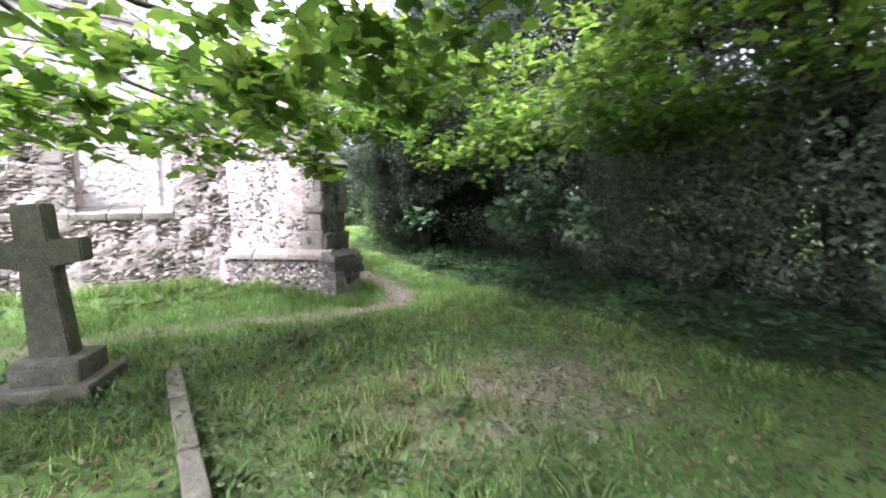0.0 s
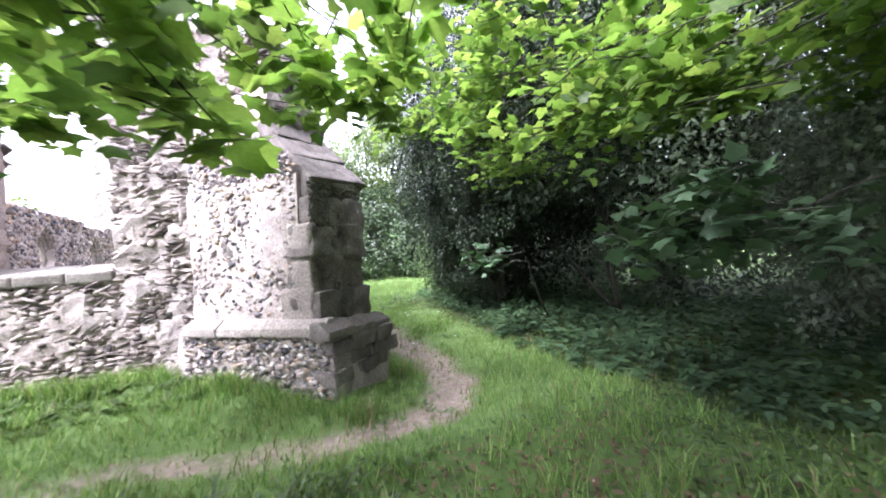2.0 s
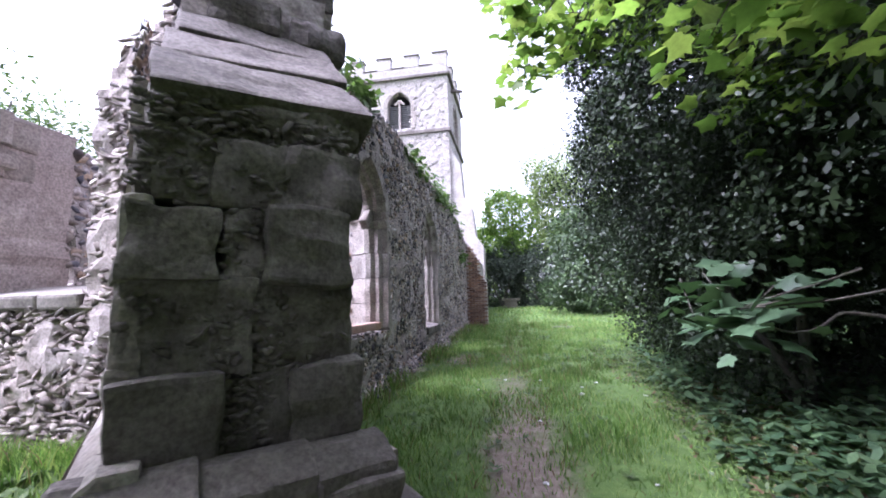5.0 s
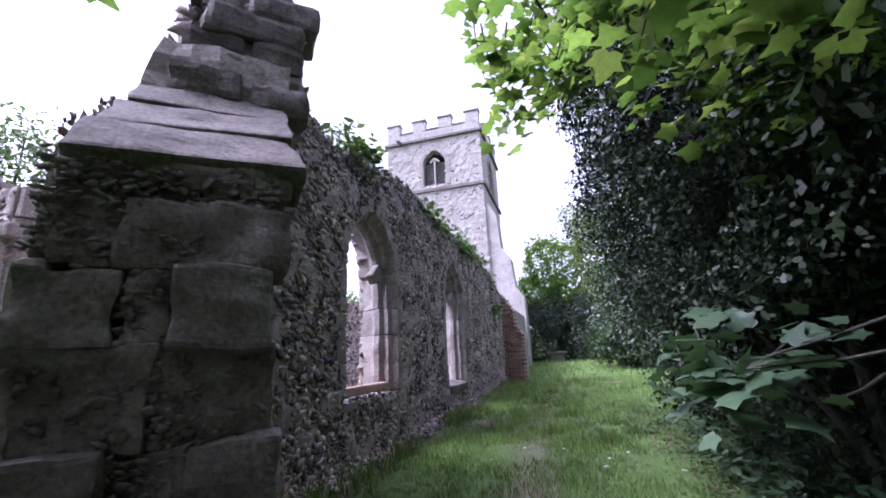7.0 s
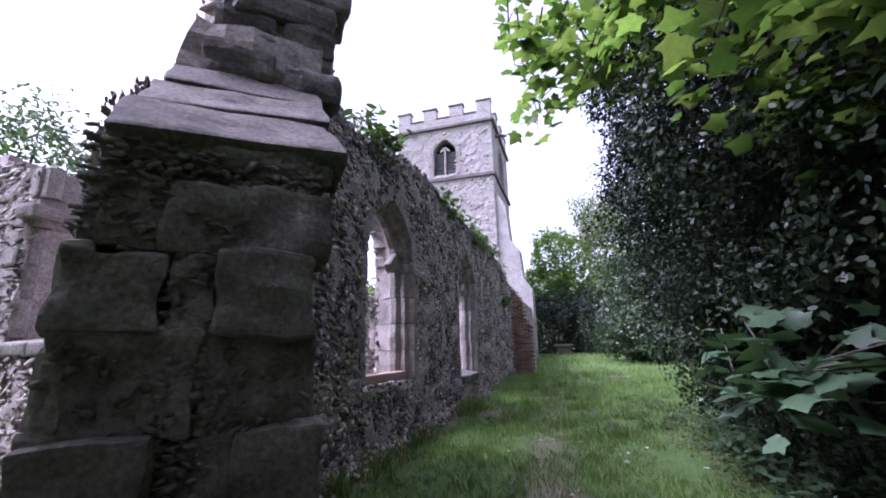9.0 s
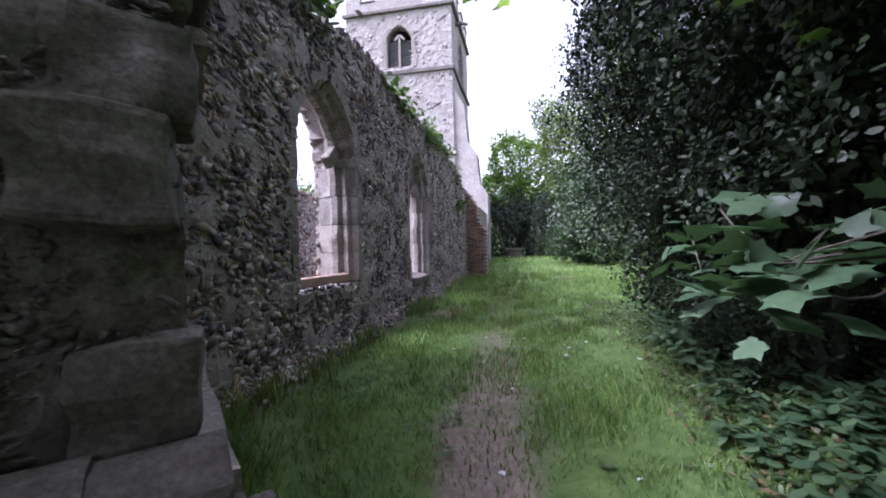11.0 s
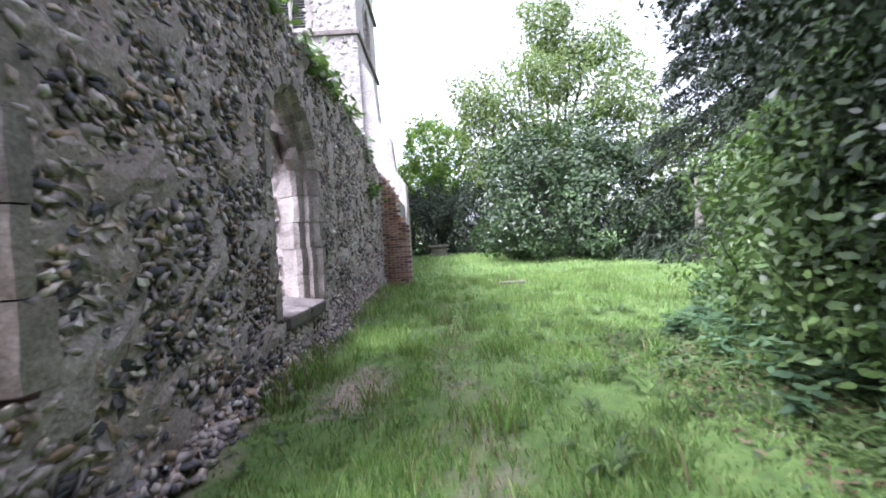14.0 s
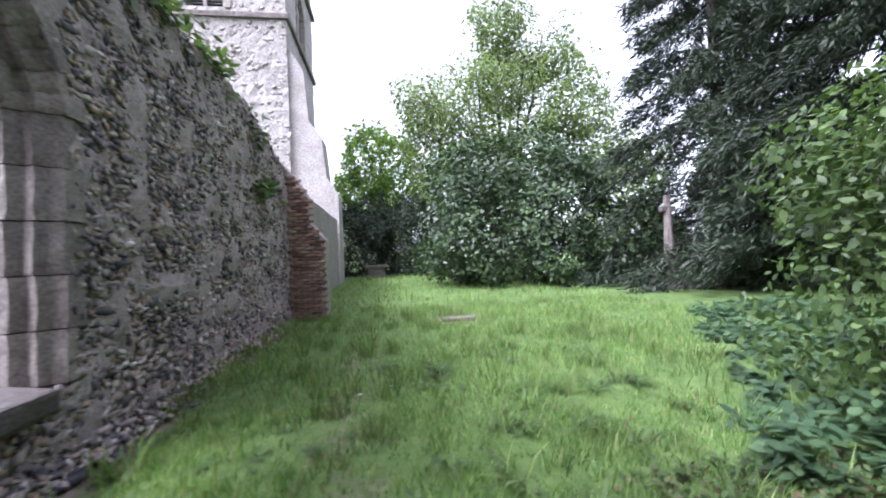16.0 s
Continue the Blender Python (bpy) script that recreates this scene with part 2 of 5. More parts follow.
def worn_block(size, bev=0.02, rough=0.012, cuts=2, seed=0.0):
    """A dressed stone: a box with worn, uneven edges, its centre at the origin."""
    bm = bmesh.new()
    bmesh.ops.create_cube(bm, size=1.0)
    bmesh.ops.scale(bm, vec=size, verts=bm.verts)
    bmesh.ops.bevel(bm, geom=list(bm.edges), offset=min(bev, min(size) * 0.3), segments=2, affect='EDGES', profile=0.6)
    if cuts:
        longest = [e for e in bm.edges if e.calc_length() > 0.09]
        bmesh.ops.subdivide_edges(bm, edges=longest, cuts=cuts, use_grid_fill=True)
    for v in bm.verts:
        k = fnoise(v.co, 7.0, seed) * rough + fnoise(v.co, 2.5, seed + 3) * rough * 1.4
        v.co += v.co.normalized() * k
    return bm


def stones(points, normals, sizes, flat=0.5, up=None, jitter=0.58, rng=RNG, wide=1.65):
    """Many irregular small stones, each lying in the surface; returns vertices and triangles."""
    phi = (1 + 5 ** 0.5) / 2
    ico = np.array([(-1, phi, 0), (1, phi, 0), (-1, -phi, 0), (1, -phi, 0), (0, -1, phi), (0, 1, phi), (0, -1, -phi), (0, 1, -phi), (phi, 0, -1), (phi, 0, 1), (-phi, 0, -1), (-phi, 0, 1)], float) / 1.9
    tri = np.array([(0, 11, 5), (0, 5, 1), (0, 1, 7), (0, 7, 10), (0, 10, 11), (1, 5, 9), (5, 11, 4), (11, 10, 2), (10, 7, 6), (7, 1, 8), (3, 9, 4), (3, 4, 2), (3, 2, 6), (3, 6, 8), (3, 8, 9), (4, 9, 5), (2, 4, 11), (6, 2, 10), (8, 6, 7), (9, 8, 1)])
    n = len(points)
    v = ico[None] * (1 + rng.uniform(-jitter, jitter, (n, 12, 1)))
    ang = rng.normal(0, 0.35, n)
    c, s = np.cos(ang), np.sin(ang)
    asp = rng.uniform(0.95, wide, n)
    a = v[:, :, 0] * asp[:, None]
    b = v[:, :, 1] / asp[:, None]
    a, b = a * c[:, None] - b * s[:, None], a * s[:, None] + b * c[:, None]
    d = v[:, :, 2] * flat
    z = np.array((0, 0, 1.0))
    nor = normals / np.linalg.norm(normals, axis=1, keepdims=True)
    t = np.cross(np.broadcast_to(z, nor.shape), nor)
    ln = np.linalg.norm(t, axis=1, keepdims=True)
    t = np.where(ln > 1e-3, t / np.maximum(ln, 1e-6), np.array((1.0, 0, 0)))
    bt = np.cross(nor, t)
    out = points[:, None] + sizes[:, None, None] * (a[..., None] * t[:, None] + b[..., None] * bt[:, None] + d[..., None] * nor[:, None])
    f = (tri[None] + 12 * np.arange(n)[:, None, None]).reshape(-1, 3)
    return out.reshape(-1, 3), f


def tube(path, radii, sides=7):
    """A tapering limb along the path."""
    verts, faces = [], []
    for i, (p, r) in enumerate(zip(path, radii)):
        p = Vector(p)
        q = Vector(path[min(i + 1, len(path) - 1)]) - Vector(path[max(i - 1, 0)])
        rot = q.to_track_quat('Z', 'Y')
        for k in range(sides):
            a = 2 * math.pi * k / sides
            verts.append(p + rot @ Vector((math.cos(a) * r, math.sin(a) * r, 0)))
        if i:
            o = (i - 1) * sides
            for k in range(sides):
                faces.append((o + k, o + (k + 1) % sides, o + sides + (k + 1) % sides, o + sides + k))
    faces.append(tuple(range(sides))[::-1])
    faces.append(tuple(range((len(path) - 1) * sides, len(path) * sides)))
    return verts, faces


def join_tubes(tubes):
    verts, faces = [], []
    for v, f in tubes:
        o = len(verts)
        verts += v
        faces += [tuple(i + o for i in q) for q in f]
    return verts, faces


def wander(a, b, n=6, amp=0.1, sag=0.0, seed=0.0):
    a, b = Vector(a), Vector(b)
    out = []
    for i in range(n + 1):
        t = i / n
        p = a.lerp(b, t)
        k = math.sin(math.pi * t)
        p += Vector((fnoise(p, 0.9, seed), fnoise(p, 0.9, seed + 9), fnoise(p, 0.9, seed + 17))) * amp * k
        p.z -= sag * t * t
        out.append(p)
    return out


LOBED = np.array([(0.0, -0.02), (0.16, -0.10), (0.46, -0.03), (0.41, 0.13), (0.64, 0.40), (0.37, 0.45), (0.25, 0.60), (0.0, 0.95), (-0.25, 0.60), (-0.37, 0.45), (-0.64, 0.40), (-0.41, 0.13), (-0.46, -0.03), (-0.16, -0.10), (0.0, 0.28)])
LOBED_TRI = np.array([(14, i, (i + 1) % 14) for i in range(14)])
OVAL = np.array([(0.0, 0.0), (0.24, 0.3), (0.2, 0.68), (0.0, 1.0), (-0.2, 0.68), (-0.24, 0.3)])
OVAL_TRI = np.array([(0, 1, 5), (1, 2, 5), (2, 4, 5), (2, 3, 4)])
RHOMB = np.array([(0.0, 0.0), (0.27, 0.45), (0.0, 1.0), (-0.27, 0.45)])
SPRAY = np.array([(0.0, 0.0), (0.10, 0.5), (0.0, 1.0), (-0.10, 0.5)])
SPRAY_TRI = np.array([(0, 1, 3), (1, 2, 3)])


def leaves(points, normals, sizes, shape=OVAL, tris=OVAL_TRI, droop=0.25, rng=RNG, heading=None):
    """Leaf blades at the points; each blade is gently folded."""
    n = len(points)
    nor = normals / np.maximum(np.linalg.norm(normals, axis=1, keepdims=True), 1e-6)
    h = rng.normal(size=(n, 3)) if heading is None else heading
    t = h - nor * np.sum(h * nor, axis=1, keepdims=True)
    t /= np.maximum(np.linalg.norm(t, axis=1, keepdims=True), 1e-6)
    s = np.cross(t, nor)
    x, y = shape[:, 0], shape[:, 1]
    fold = -droop * (np.abs(x) * 0.7 + y * y * 0.5)
    k = 1 + rng.uniform(-0.12, 0.12, (n, len(shape)))
    v = points[:, None] + sizes[:, None, None] * ((x * k)[..., None] * s[:, None] + (y * k)[..., None] * t[:, None] + (fold[None] * rng.uniform(0.3, 1.6, (n, 1)))[..., None] * nor[:, None])
    f = (tris[None] + len(shape) * np.arange(n)[:, None, None]).reshape(-1, 3)
    return v.reshape(-1, 3), f


def in_blobs(blobs, density, rng=RNG, shell=0.72, lumps=0.22, floor=0.05):
    """Points on the uneven outer shell of overlapping ellipsoids, with outward normals."""
    pts, nors = [], []
    for (cx, cy, cz, rx, ry, rz) in blobs:
        area = 4 * math.pi * ((((rx * ry) ** 1.6 + (rx * rz) ** 1.6 + (ry * rz) ** 1.6) / 3) ** (1 / 1.6))
        n = int(area * density)
        d = rng.normal(size=(n, 3))
        d /= np.linalg.norm(d, axis=1, keepdims=True)
        ph = rng.uniform(0, 6.28, 6)
        lump = 1 + lumps * (np.sin(d[:, 0] * 5 + ph[0]) * np.sin(d[:, 1] * 6 + ph[1]) + 0.6 * np.sin(d[:, 2] * 9 + ph[2]) * np.sin(d[:, 0] * 11 + ph[3]))
        r = lump * (shell + (1 - shell) * rng.random(n) ** 0.6)
        e = np.array((rx, ry, rz))
        p = np.array((cx, cy, cz)) + d * r[:, None] * e
        inside = np.zeros(n, bool)
        for (ax, ay, az, bx, by, bz) in blobs:
            if (ax, ay, az) == (cx, cy, cz):
                continue
            q = (p - np.array((ax, ay, az))) / np.array((bx, by, bz))
            inside |= np.sum(q * q, axis=1) < (shell * 0.8) ** 2
        keep = ~inside & (p[:, 2] > floor)
        pts.append(p[keep])
        nors.append((d / e)[keep])
    return np.concatenate(pts), np.concatenate(nors)


def ground_height(x, y):
    """Level beside the church, banked a little against its walls, lower towards the old graves."""
    x, y = np.asarray(x, float), np.asarray(y, float)
    t = np.clip((2.8 - y) / 3.6, 0, 1)
    s = t * t * (3 - 2 * t)
    near = np.maximum(np.clip((-0.3 - y) / 1.5, 0, 1) * (x < 1.6), np.clip((x - 0.2) / 1.0, 0, 1))
    far = np.clip((y - 8) / 15, 0, 1)
    return -0.02 - 0.22 * s * near - 0.06 * np.clip((-3 - y) / 3, 0, 1) + 0.02 * np.sin(x * 1.7 + 0.6) * np.cos(y * 1.3) + 0.32 * far ** 1.5


# ---- ground: one sheet to the horizon ----
TRACK = [(-9.0, -1.2), (-4.0, -1.5), (-1.1, -1.75), (0.3, -2.0), (1.3, -1.85), (1.74, -1.2), (1.82, -0.2), (1.72, 2.0), (1.58, 5.0), (1.55, 9.0), (2.2, 13.0)]


def track_distance(x, y):
    best = np.full(np.shape(x), 1e9)
    for (ax, ay), (bx, by) in zip(TRACK, TRACK[1:]):
        dx, dy = bx - ax, by - ay
        t = np.clip(((x - ax) * dx + (y - ay) * dy) / (dx * dx + dy * dy), 0, 1)
        best = np.minimum(best, np.hypot(x - ax - t * dx, y - ay - t * dy))
    return best


def trodden(x, y):
    d = track_distance(x, y)
    bare = np.clip(1.25 - d / (0.26 + 0.12 * np.clip(x - 1, 0, 1) + 0.12 * np.clip(y, 0, 1)), 0, 1) * np.interp(y, [-3, 0.5, 2, 5, 12], [1, 0.85, 0.5, 0.4, 0.25]) * np.interp(x, [-3, 0, 1.5], [0.55, 0.7, 1])
    litter = 0.42 * np.exp(-((x + 0.4) / 1.5) ** 2 - ((y + 4.9) / 1.3) ** 2) + 0.5 * np.exp(-((x - 1.4) / 1.1) ** 2 - ((y + 5.2) / 1.2) ** 2)
    foot = 0.6 * np.exp(-((x - 0.12) / 0.25) ** 2) * (y > -0.5) * (y < 12)
    worn = 0.8 * np.exp(-((x - 0.75) / 0.45) ** 2 - ((y - 4.9) / 0.7) ** 2) + 0.95 * np.exp(-((x - 3.15) / 0.5) ** 2 - ((y - 11.5) / 0.35) ** 2)
    return np.clip(np.maximum.reduce([bare, litter, foot, worn]), 0, 1)


def build_ground():
    xs = np.concatenate([[-400, -150, -60, -30, -18], np.arange(-12, 14.01, 0.16), [18, 30, 60, 150, 400]])
    ys = np.concatenate([[-400, -150, -60, -30, -18], np.arange(-12, 26.01, 0.16), [32, 45, 70, 150, 400]])
    X, Y = np.meshgrid(xs, ys)
    wob = np.sin(X * 2.9 + np.sin(Y * 2.1)) * np.sin(Y * 3.3 + 1.3 * np.sin(X * 1.4)) * 0.022
    T = trodden(X, Y)
    Z = ground_height(X, Y) + wob - 0.035 * T
    nx = len(xs)
    v = np.stack([X, Y, Z], -1).reshape(-1, 3)
    i = (np.arange(len(ys) - 1)[:, None] * nx + np.arange(nx - 1)[None]).reshape(-1)
    f = np.stack([i, i + 1, i + nx + 1, i + nx], -1)
    ob = mesh_object("ground", v, f, SOIL, smooth=True)
    at = ob.data.attributes.new("trodden", 'FLOAT', 'POINT')
    at.data.foreach_set("value", T.reshape(-1).astype(np.float32))
    return tagged(ob, "uneven churchyard turf with a trodden earth path", "ground", kind="structure")


ground = build_ground()

# ---- ruined walls ----


def pointed(u, z, uc, hw, sill, spring, apex):
    """Whether (u, z) lies inside a pointed opening."""
    h = apex - spring
    R = (hw * hw + h * h) / (2 * hw)
    du = np.abs(u - uc)
    low = (du < hw) & (z > sill) & (z <= spring)
    arch = (z > spring) & ((du + R - hw) ** 2 + (z - spring) ** 2 < R * R)
    return low | arch


def rubble_core(name, origin, u_dir, length, top, thick, holes, material, base=-0.7, cell=0.09, rough=0.02, seed=0.0, parent=None):
    """A wall standing on the line from origin along u_dir; its face looks to the left-hand normal n, its body lies behind."""
    o, u = Vector(origin), Vector(u_dir).normalized()
    n = Vector((u.y, -u.x, 0))
    nu = int(round(length / cell))
    zmax = max(top(k * cell) for k in range(nu + 1)) + 0.3
    nz = int((zmax - base) / cell)
    cu = (np.arange(nu) + 0.5) * cell
    cz = base + (np.arange(nz) + 0.5) * cell
    U, Z = np.meshgrid(cu, cz, indexing='ij')
    tops = np.array([top(a) for a in cu])
    solid = Z < tops[:, None]
    for h in holes:
        solid &= ~h(U, Z)
    verts, faces, index = [], [], {}

    def vert(i, j, side):
        key = (i, j, side)
        if key not in index:
            uu, zz = i * cell, base + j * cell
            p = o + u * uu
            q = Vector((p.x, p.y, zz))
            k = fnoise(q, 3.5, seed + side) * rough * 1.6 + fnoise(q, 11.0, seed + side) * rough
            du, dz = fnoise(q, 6.0, seed + 5) * cell * 0.4, fnoise(q, 6.0, seed + 8) * cell * 0.4
            depth = (0.0 if side == 0 else -thick) + (k if side == 0 else -k)
            index[key] = len(verts)
            verts.append(q + u * du + Vector((0, 0, dz)) + n * depth)
        return index[key]

    for i in range(nu):
        for j in range(nz):
            if not solid[i, j]:
                continue
            faces.append((vert(i, j, 0), vert(i + 1, j, 0), vert(i + 1, j + 1, 0), vert(i, j + 1, 0)))
            faces.append((vert(i, j, 1), vert(i, j + 1, 1), vert(i + 1, j + 1, 1), vert(i + 1, j, 1)))
            for di, dj, a, b in ((-1, 0, (0, 0), (0, 1)), (1, 0, (1, 1), (1, 0)), (0, -1, (1, 0), (0, 0)), (0, 1, (0, 1), (1, 1))):
                ii, jj = i + di, j + dj
                if 0 <= ii < nu and 0 <= jj < nz and solid[ii, jj]:
                    continue
                a0, b0 = vert(i + a[0], j + a[1], 0), vert(i + b[0], j + b[1], 0)
                a1, b1 = vert(i + a[0], j + a[1], 1), vert(i + b[0], j + b[1], 1)
                faces.append((a0, b0, b1, a1))
    ob = mesh_object(name, verts, faces, material, parent)
    return ob, (o, u, n, cu, cz, solid, cell, base, thick)


def face_stones(info, spacing, size, rng, side=0, zmin=-0.5, keep=None, flat=0.55, course=False):
    """Stones bedded in a wall's face: points, normals and sizes."""
    o, u, n, cu, cz, solid, cell, base, thick = info
    L, H = len(cu) * cell, len(cz) * cell
    a = np.arange(0, L, spacing)
    b = np.arange(max(0, zmin - base), H, spacing * (0.8 if course else 0.9))
    A, B = np.meshgrid(a, b, indexing='ij')
    A = A + (np.arange(len(b)) % 2)[None] * spacing * 0.5
    A = A + rng.uniform(-0.4, 0.4, A.shape) * spacing
    B = B + rng.uniform(-0.35, 0.35, B.shape) * spacing * (0.4 if course else 1)
    A, B = A.ravel(), B.ravel()
    i, j = (A / cell).astype(int), (B / cell).astype(int)
    ok = (i >= 0) & (i < solid.shape[0]) & (j >= 0) & (j < solid.shape[1])
    A, B, i, j = A[ok], B[ok], i[ok], j[ok]
    ok = solid[i, j]
    if keep is not None:
        ok &= keep(A, B + base)
    A, B = A[ok], B[ok]
    U, N = np.array(u), np.array(n)
    p = np.array(o)[None] + A[:, None] * U
    p[:, 2] = B + base
    p += N * ((rng.uniform(-0.015, 0.012, len(A)) if side == 0 else -thick + rng.uniform(-0.012, 0.015, len(A)))[:, None])
    nn = np.tile(N if side == 0 else -N, (len(A), 1)) + rng.normal(0, 0.24, (len(A), 3))
    return p, nn, size * rng.uniform(0.55, 1.35, len(A))


def arch_outline(uc, hw, sill, spring, apex, steps=9):
    """The edge of a pointed opening, from the foot of one jamb over the point to the other foot, with its outward normals."""
    h = apex - spring
    R = (hw * hw + h * h) / (2 * hw)
    pts = []
    nj = max(3, int((spring - sill) / 0.3))
    for k in range(nj):
        pts.append((uc - hw, sill + (spring - sill) * k / nj, -1.0, 0.0))
    amax = math.atan2(h, R - hw)
    for k in range(steps + 1):
        a = amax * k / steps
        pts.append((uc + (R - hw) - R * math.cos(a), spring + R * math.sin(a), -math.cos(a), math.sin(a)))
    right = [(2 * uc - a, b, -c, d) for a, b, c, d in pts[::-1]]
    return pts, right


PROFILE = [(0.20, 0.02), (0.125, 0.02), (0.10, -0.05), (0.045, -0.09), (0.06, -0.15), (0.0, -0.20), (0.0, -0.27), (0.10, -0.36), (0.22, -0.60), (0.34, -0.60)]


def window_stones(parent, origin, u_dir, uc, hw, sill, spring, apex, seed, material, profile=PROFILE, arch_only=False):
    """Moulded jamb stones and arch stones round an opening; each stone is a part."""
    o, u = Vector(origin), Vector(u_dir).normalized()
    n = Vector((u.y, -u.x, 0))
    for side in arch_outline(uc, hw, sill, spring, apex):
        for k in range(len(side) - 1):
            (a0, b0, c0, d0), (a1, b1, c1, d1) = side[k], side[k + 1]
            if arch_only and b1 <= spring + 0.01:
                continue
            rnd = random.Random(int(seed * 100) + k)
            out = rnd.uniform(-0.012, 0.012)
            reach = rnd.uniform(0.0, 0.12)
            bm = bmesh.new()
            rings = []
            for t in (0.012, 0.25, 0.5, 0.75, 0.988):
                a, b, c, d = (a0 + (a1 - a0) * t, b0 + (b1 - b0) * t, c0 + (c1 - c0) * t, d0 + (d1 - d0) * t)
                ln = math.hypot(c, d)
                c, d = c / ln, d / ln
                ring = []
                for q, (off, dep) in enumerate(profile):
                    w = off + (reach if q == 0 else 0)
                    p = o + u * (a + c * w) + n * (dep + out)
                    p.z = b + d * w
                    worn = fnoise(p, 9.0, seed) * 0.014 + fnoise(p, 28.0, seed) * 0.005
                    end = 0.006 if t in (0.012, 0.988) and 0 < q < len(profile) - 1 else 0.0
                    p += u * (c * (worn + end)) + n * (worn * 0.5 - end)
                    p.z += d * (worn + end)
                    ring.append(bm.verts.new(p))
                rings.append(ring)
            for r0, r1 in zip(rings, rings[1:]):
                for q in range(len(r0)):
                    w = (q + 1) % len(r0)
                    bm.faces.new((r0[q], r1[q], r1[w], r0[w]))
            bm.faces.new(rings[0])
            bm.faces.new(rings[-1][::-1])
            bmesh.ops.recalc_face_normals(bm, faces=bm.faces)
            part("jamb_stone" if b1 <= spring + 0.01 else "arch_stone", bm, material, parent)


def ragged(points):
    us, zs = [p[0] for p in points], [p[1] for p in points]
    return lambda a: float(np.interp(a, us, zs)) + 0.07 * noise.noise(Vector((a * 2.3, 3.1, 0))) + 0.05 * noise.noise(Vector((a * 6.1, 7.7, 0)))


W1 = (2.41, 0.54, 0.68, 2.06, 2.75)
W2 = (6.10, 0.57, 0.50, 2.13, 2.80)


def opening(w, grow=0.16, drop=0.03):
    return lambda U, Z: pointed(U, Z, w[0], w[1] + grow, w[2] - drop, w[3], w[4] + grow)


def flint_wall():
    wall = tagged(empty("wall_south"), "tall ruined flint wall with two empty pointed windows", "wall", kind="structure")
    top = ragged([(0, 3.85), (0.5, 3.7), (1.4, 3.35), (2.4, 3.5), (3.6, 3.72), (4.5, 3.66), (7.5, 3.56), (10.2, 3.52), (11.2, 3.3), (12.3, 3.05)])
    putlog = lambda U, Z: (np.abs(U - 10.9) < 0.17) & (np.abs(Z - 2.25) < 0.28)
    core, info = rubble_core("wall_core", (0, 0.0, 0), (0, 1, 0), 12.4, top, 0.56, [opening(W1), opening(W2), putlog], MORTAR, rough=0.03, parent=wall)
    rng = np.random.default_rng(11)
    p, nn, s = face_stones(info, 0.046, 0.034, rng, keep=lambda a, z: rng.random(len(a)) < np.where(a > 8.6, 0.55, 0.94))
    near = (p[:, 1] > 3.3) & (p[:, 1] < 5.2) & (p[:, 2] > 0.25) & (p[:, 2] < 1.7)
    ids = np.where(near)[0][:300]
    rest = np.ones(len(p), bool)
    rest[ids] = False
    v, f = stones(p[rest], nn[rest], s[rest], 0.30, rng=rng, wide=1.7, jitter=0.74)
    tagged(mesh_object("flint_facing", v, f, FLINT, wall), kind="stuff")
    shared = []
    for k in range(14):
        v, f = stones(np.zeros((1, 3)), np.array([(1.0, 0, 0)]), np.array([0.036]), 0.30, rng=rng, wide=1.7, jitter=0.74)
        me = bpy.data.meshes.new("flint")
        me.from_pydata([tuple(q) for q in v], [], [tuple(int(w) for w in q) for q in f])
        me.materials.append(FLINT)
        shared.append(me)
    for q, k in enumerate(ids):
        ob = new("flint", shared[q % 14])
        ob.parent = wall
        ob.location = tuple(p[k])
        ob.rotation_euler = (rng.normal(0, 0.4), rng.normal(0, 0.15), rng.normal(0, 0.15))
        sc = s[k] / 0.036
        ob.scale = (sc, sc, sc)
    n = 2600
    y, x = rng.uniform(0.6, 11.8, n), np.abs(rng.normal(0, 0.075, n))
    z = ground_height(x, y) + np.clip(0.13 - x * 0.8, 0, 1) * rng.random(n) + 0.012
    v, f = stones(np.stack([x, y, z], -1), rng.normal(0, 0.35, (n, 3)) + np.array((0.8, 0, 0.7)), rng.uniform(0.014, 0.042, n), 0.45, rng=rng, jitter=0.74)
    tagged(mesh_object("foot_rubble", v, f, FLINT, wall), kind="stuff")
    p, nn, s = face_stones(info, 0.085, 0.05, rng, side=1)
    v, f = stones(p, nn, s, 0.5, rng=rng)
    tagged(mesh_object("inner_flint_facing", v, f, FLINT, wall), kind="stuff")
    return wall, info


wall_south, south_info = flint_wall()


def window_group(name, label, w, seed):
    win = tagged(empty(name), label, "window", kind="structure")
    window_stones(win, (0, 0, 0), (0, 1, 0), *w, seed, ASHLAR)
    return win


window_1 = window_group("window_1", "empty pointed stone window with worn moulded jambs", W1, 1.3)
window_2 = window_group("window_2", "empty pointed window with pale stone jambs and sill", W2, 4.1)


def cusp(win, w, side, seed):
    """A broken stub of tracery left on the arch."""
    bm = worn_block((0.10, 0.30, 0.16), 0.03, 0.02, 2, seed)
    bmesh.ops.rotate(bm, cent=(0, 0, 0), matrix=Matrix.Rotation(side * 0.75, 3, 'X'), verts=bm.verts)
    bmesh.ops.translate(bm, vec=(-0.22, w[0] + side * (w[1] - 0.07), w[3] + 0.12), verts=bm.verts)
    part("tracery_stub", bm, ASHLAR, win)


for win_, w_, sd_ in ((window_1, W1, 2.2), (window_2, W2, 5.5)):
    cusp(win_, w_, 1, sd_)
    cusp(win_, w_, -1, sd_ + 1)


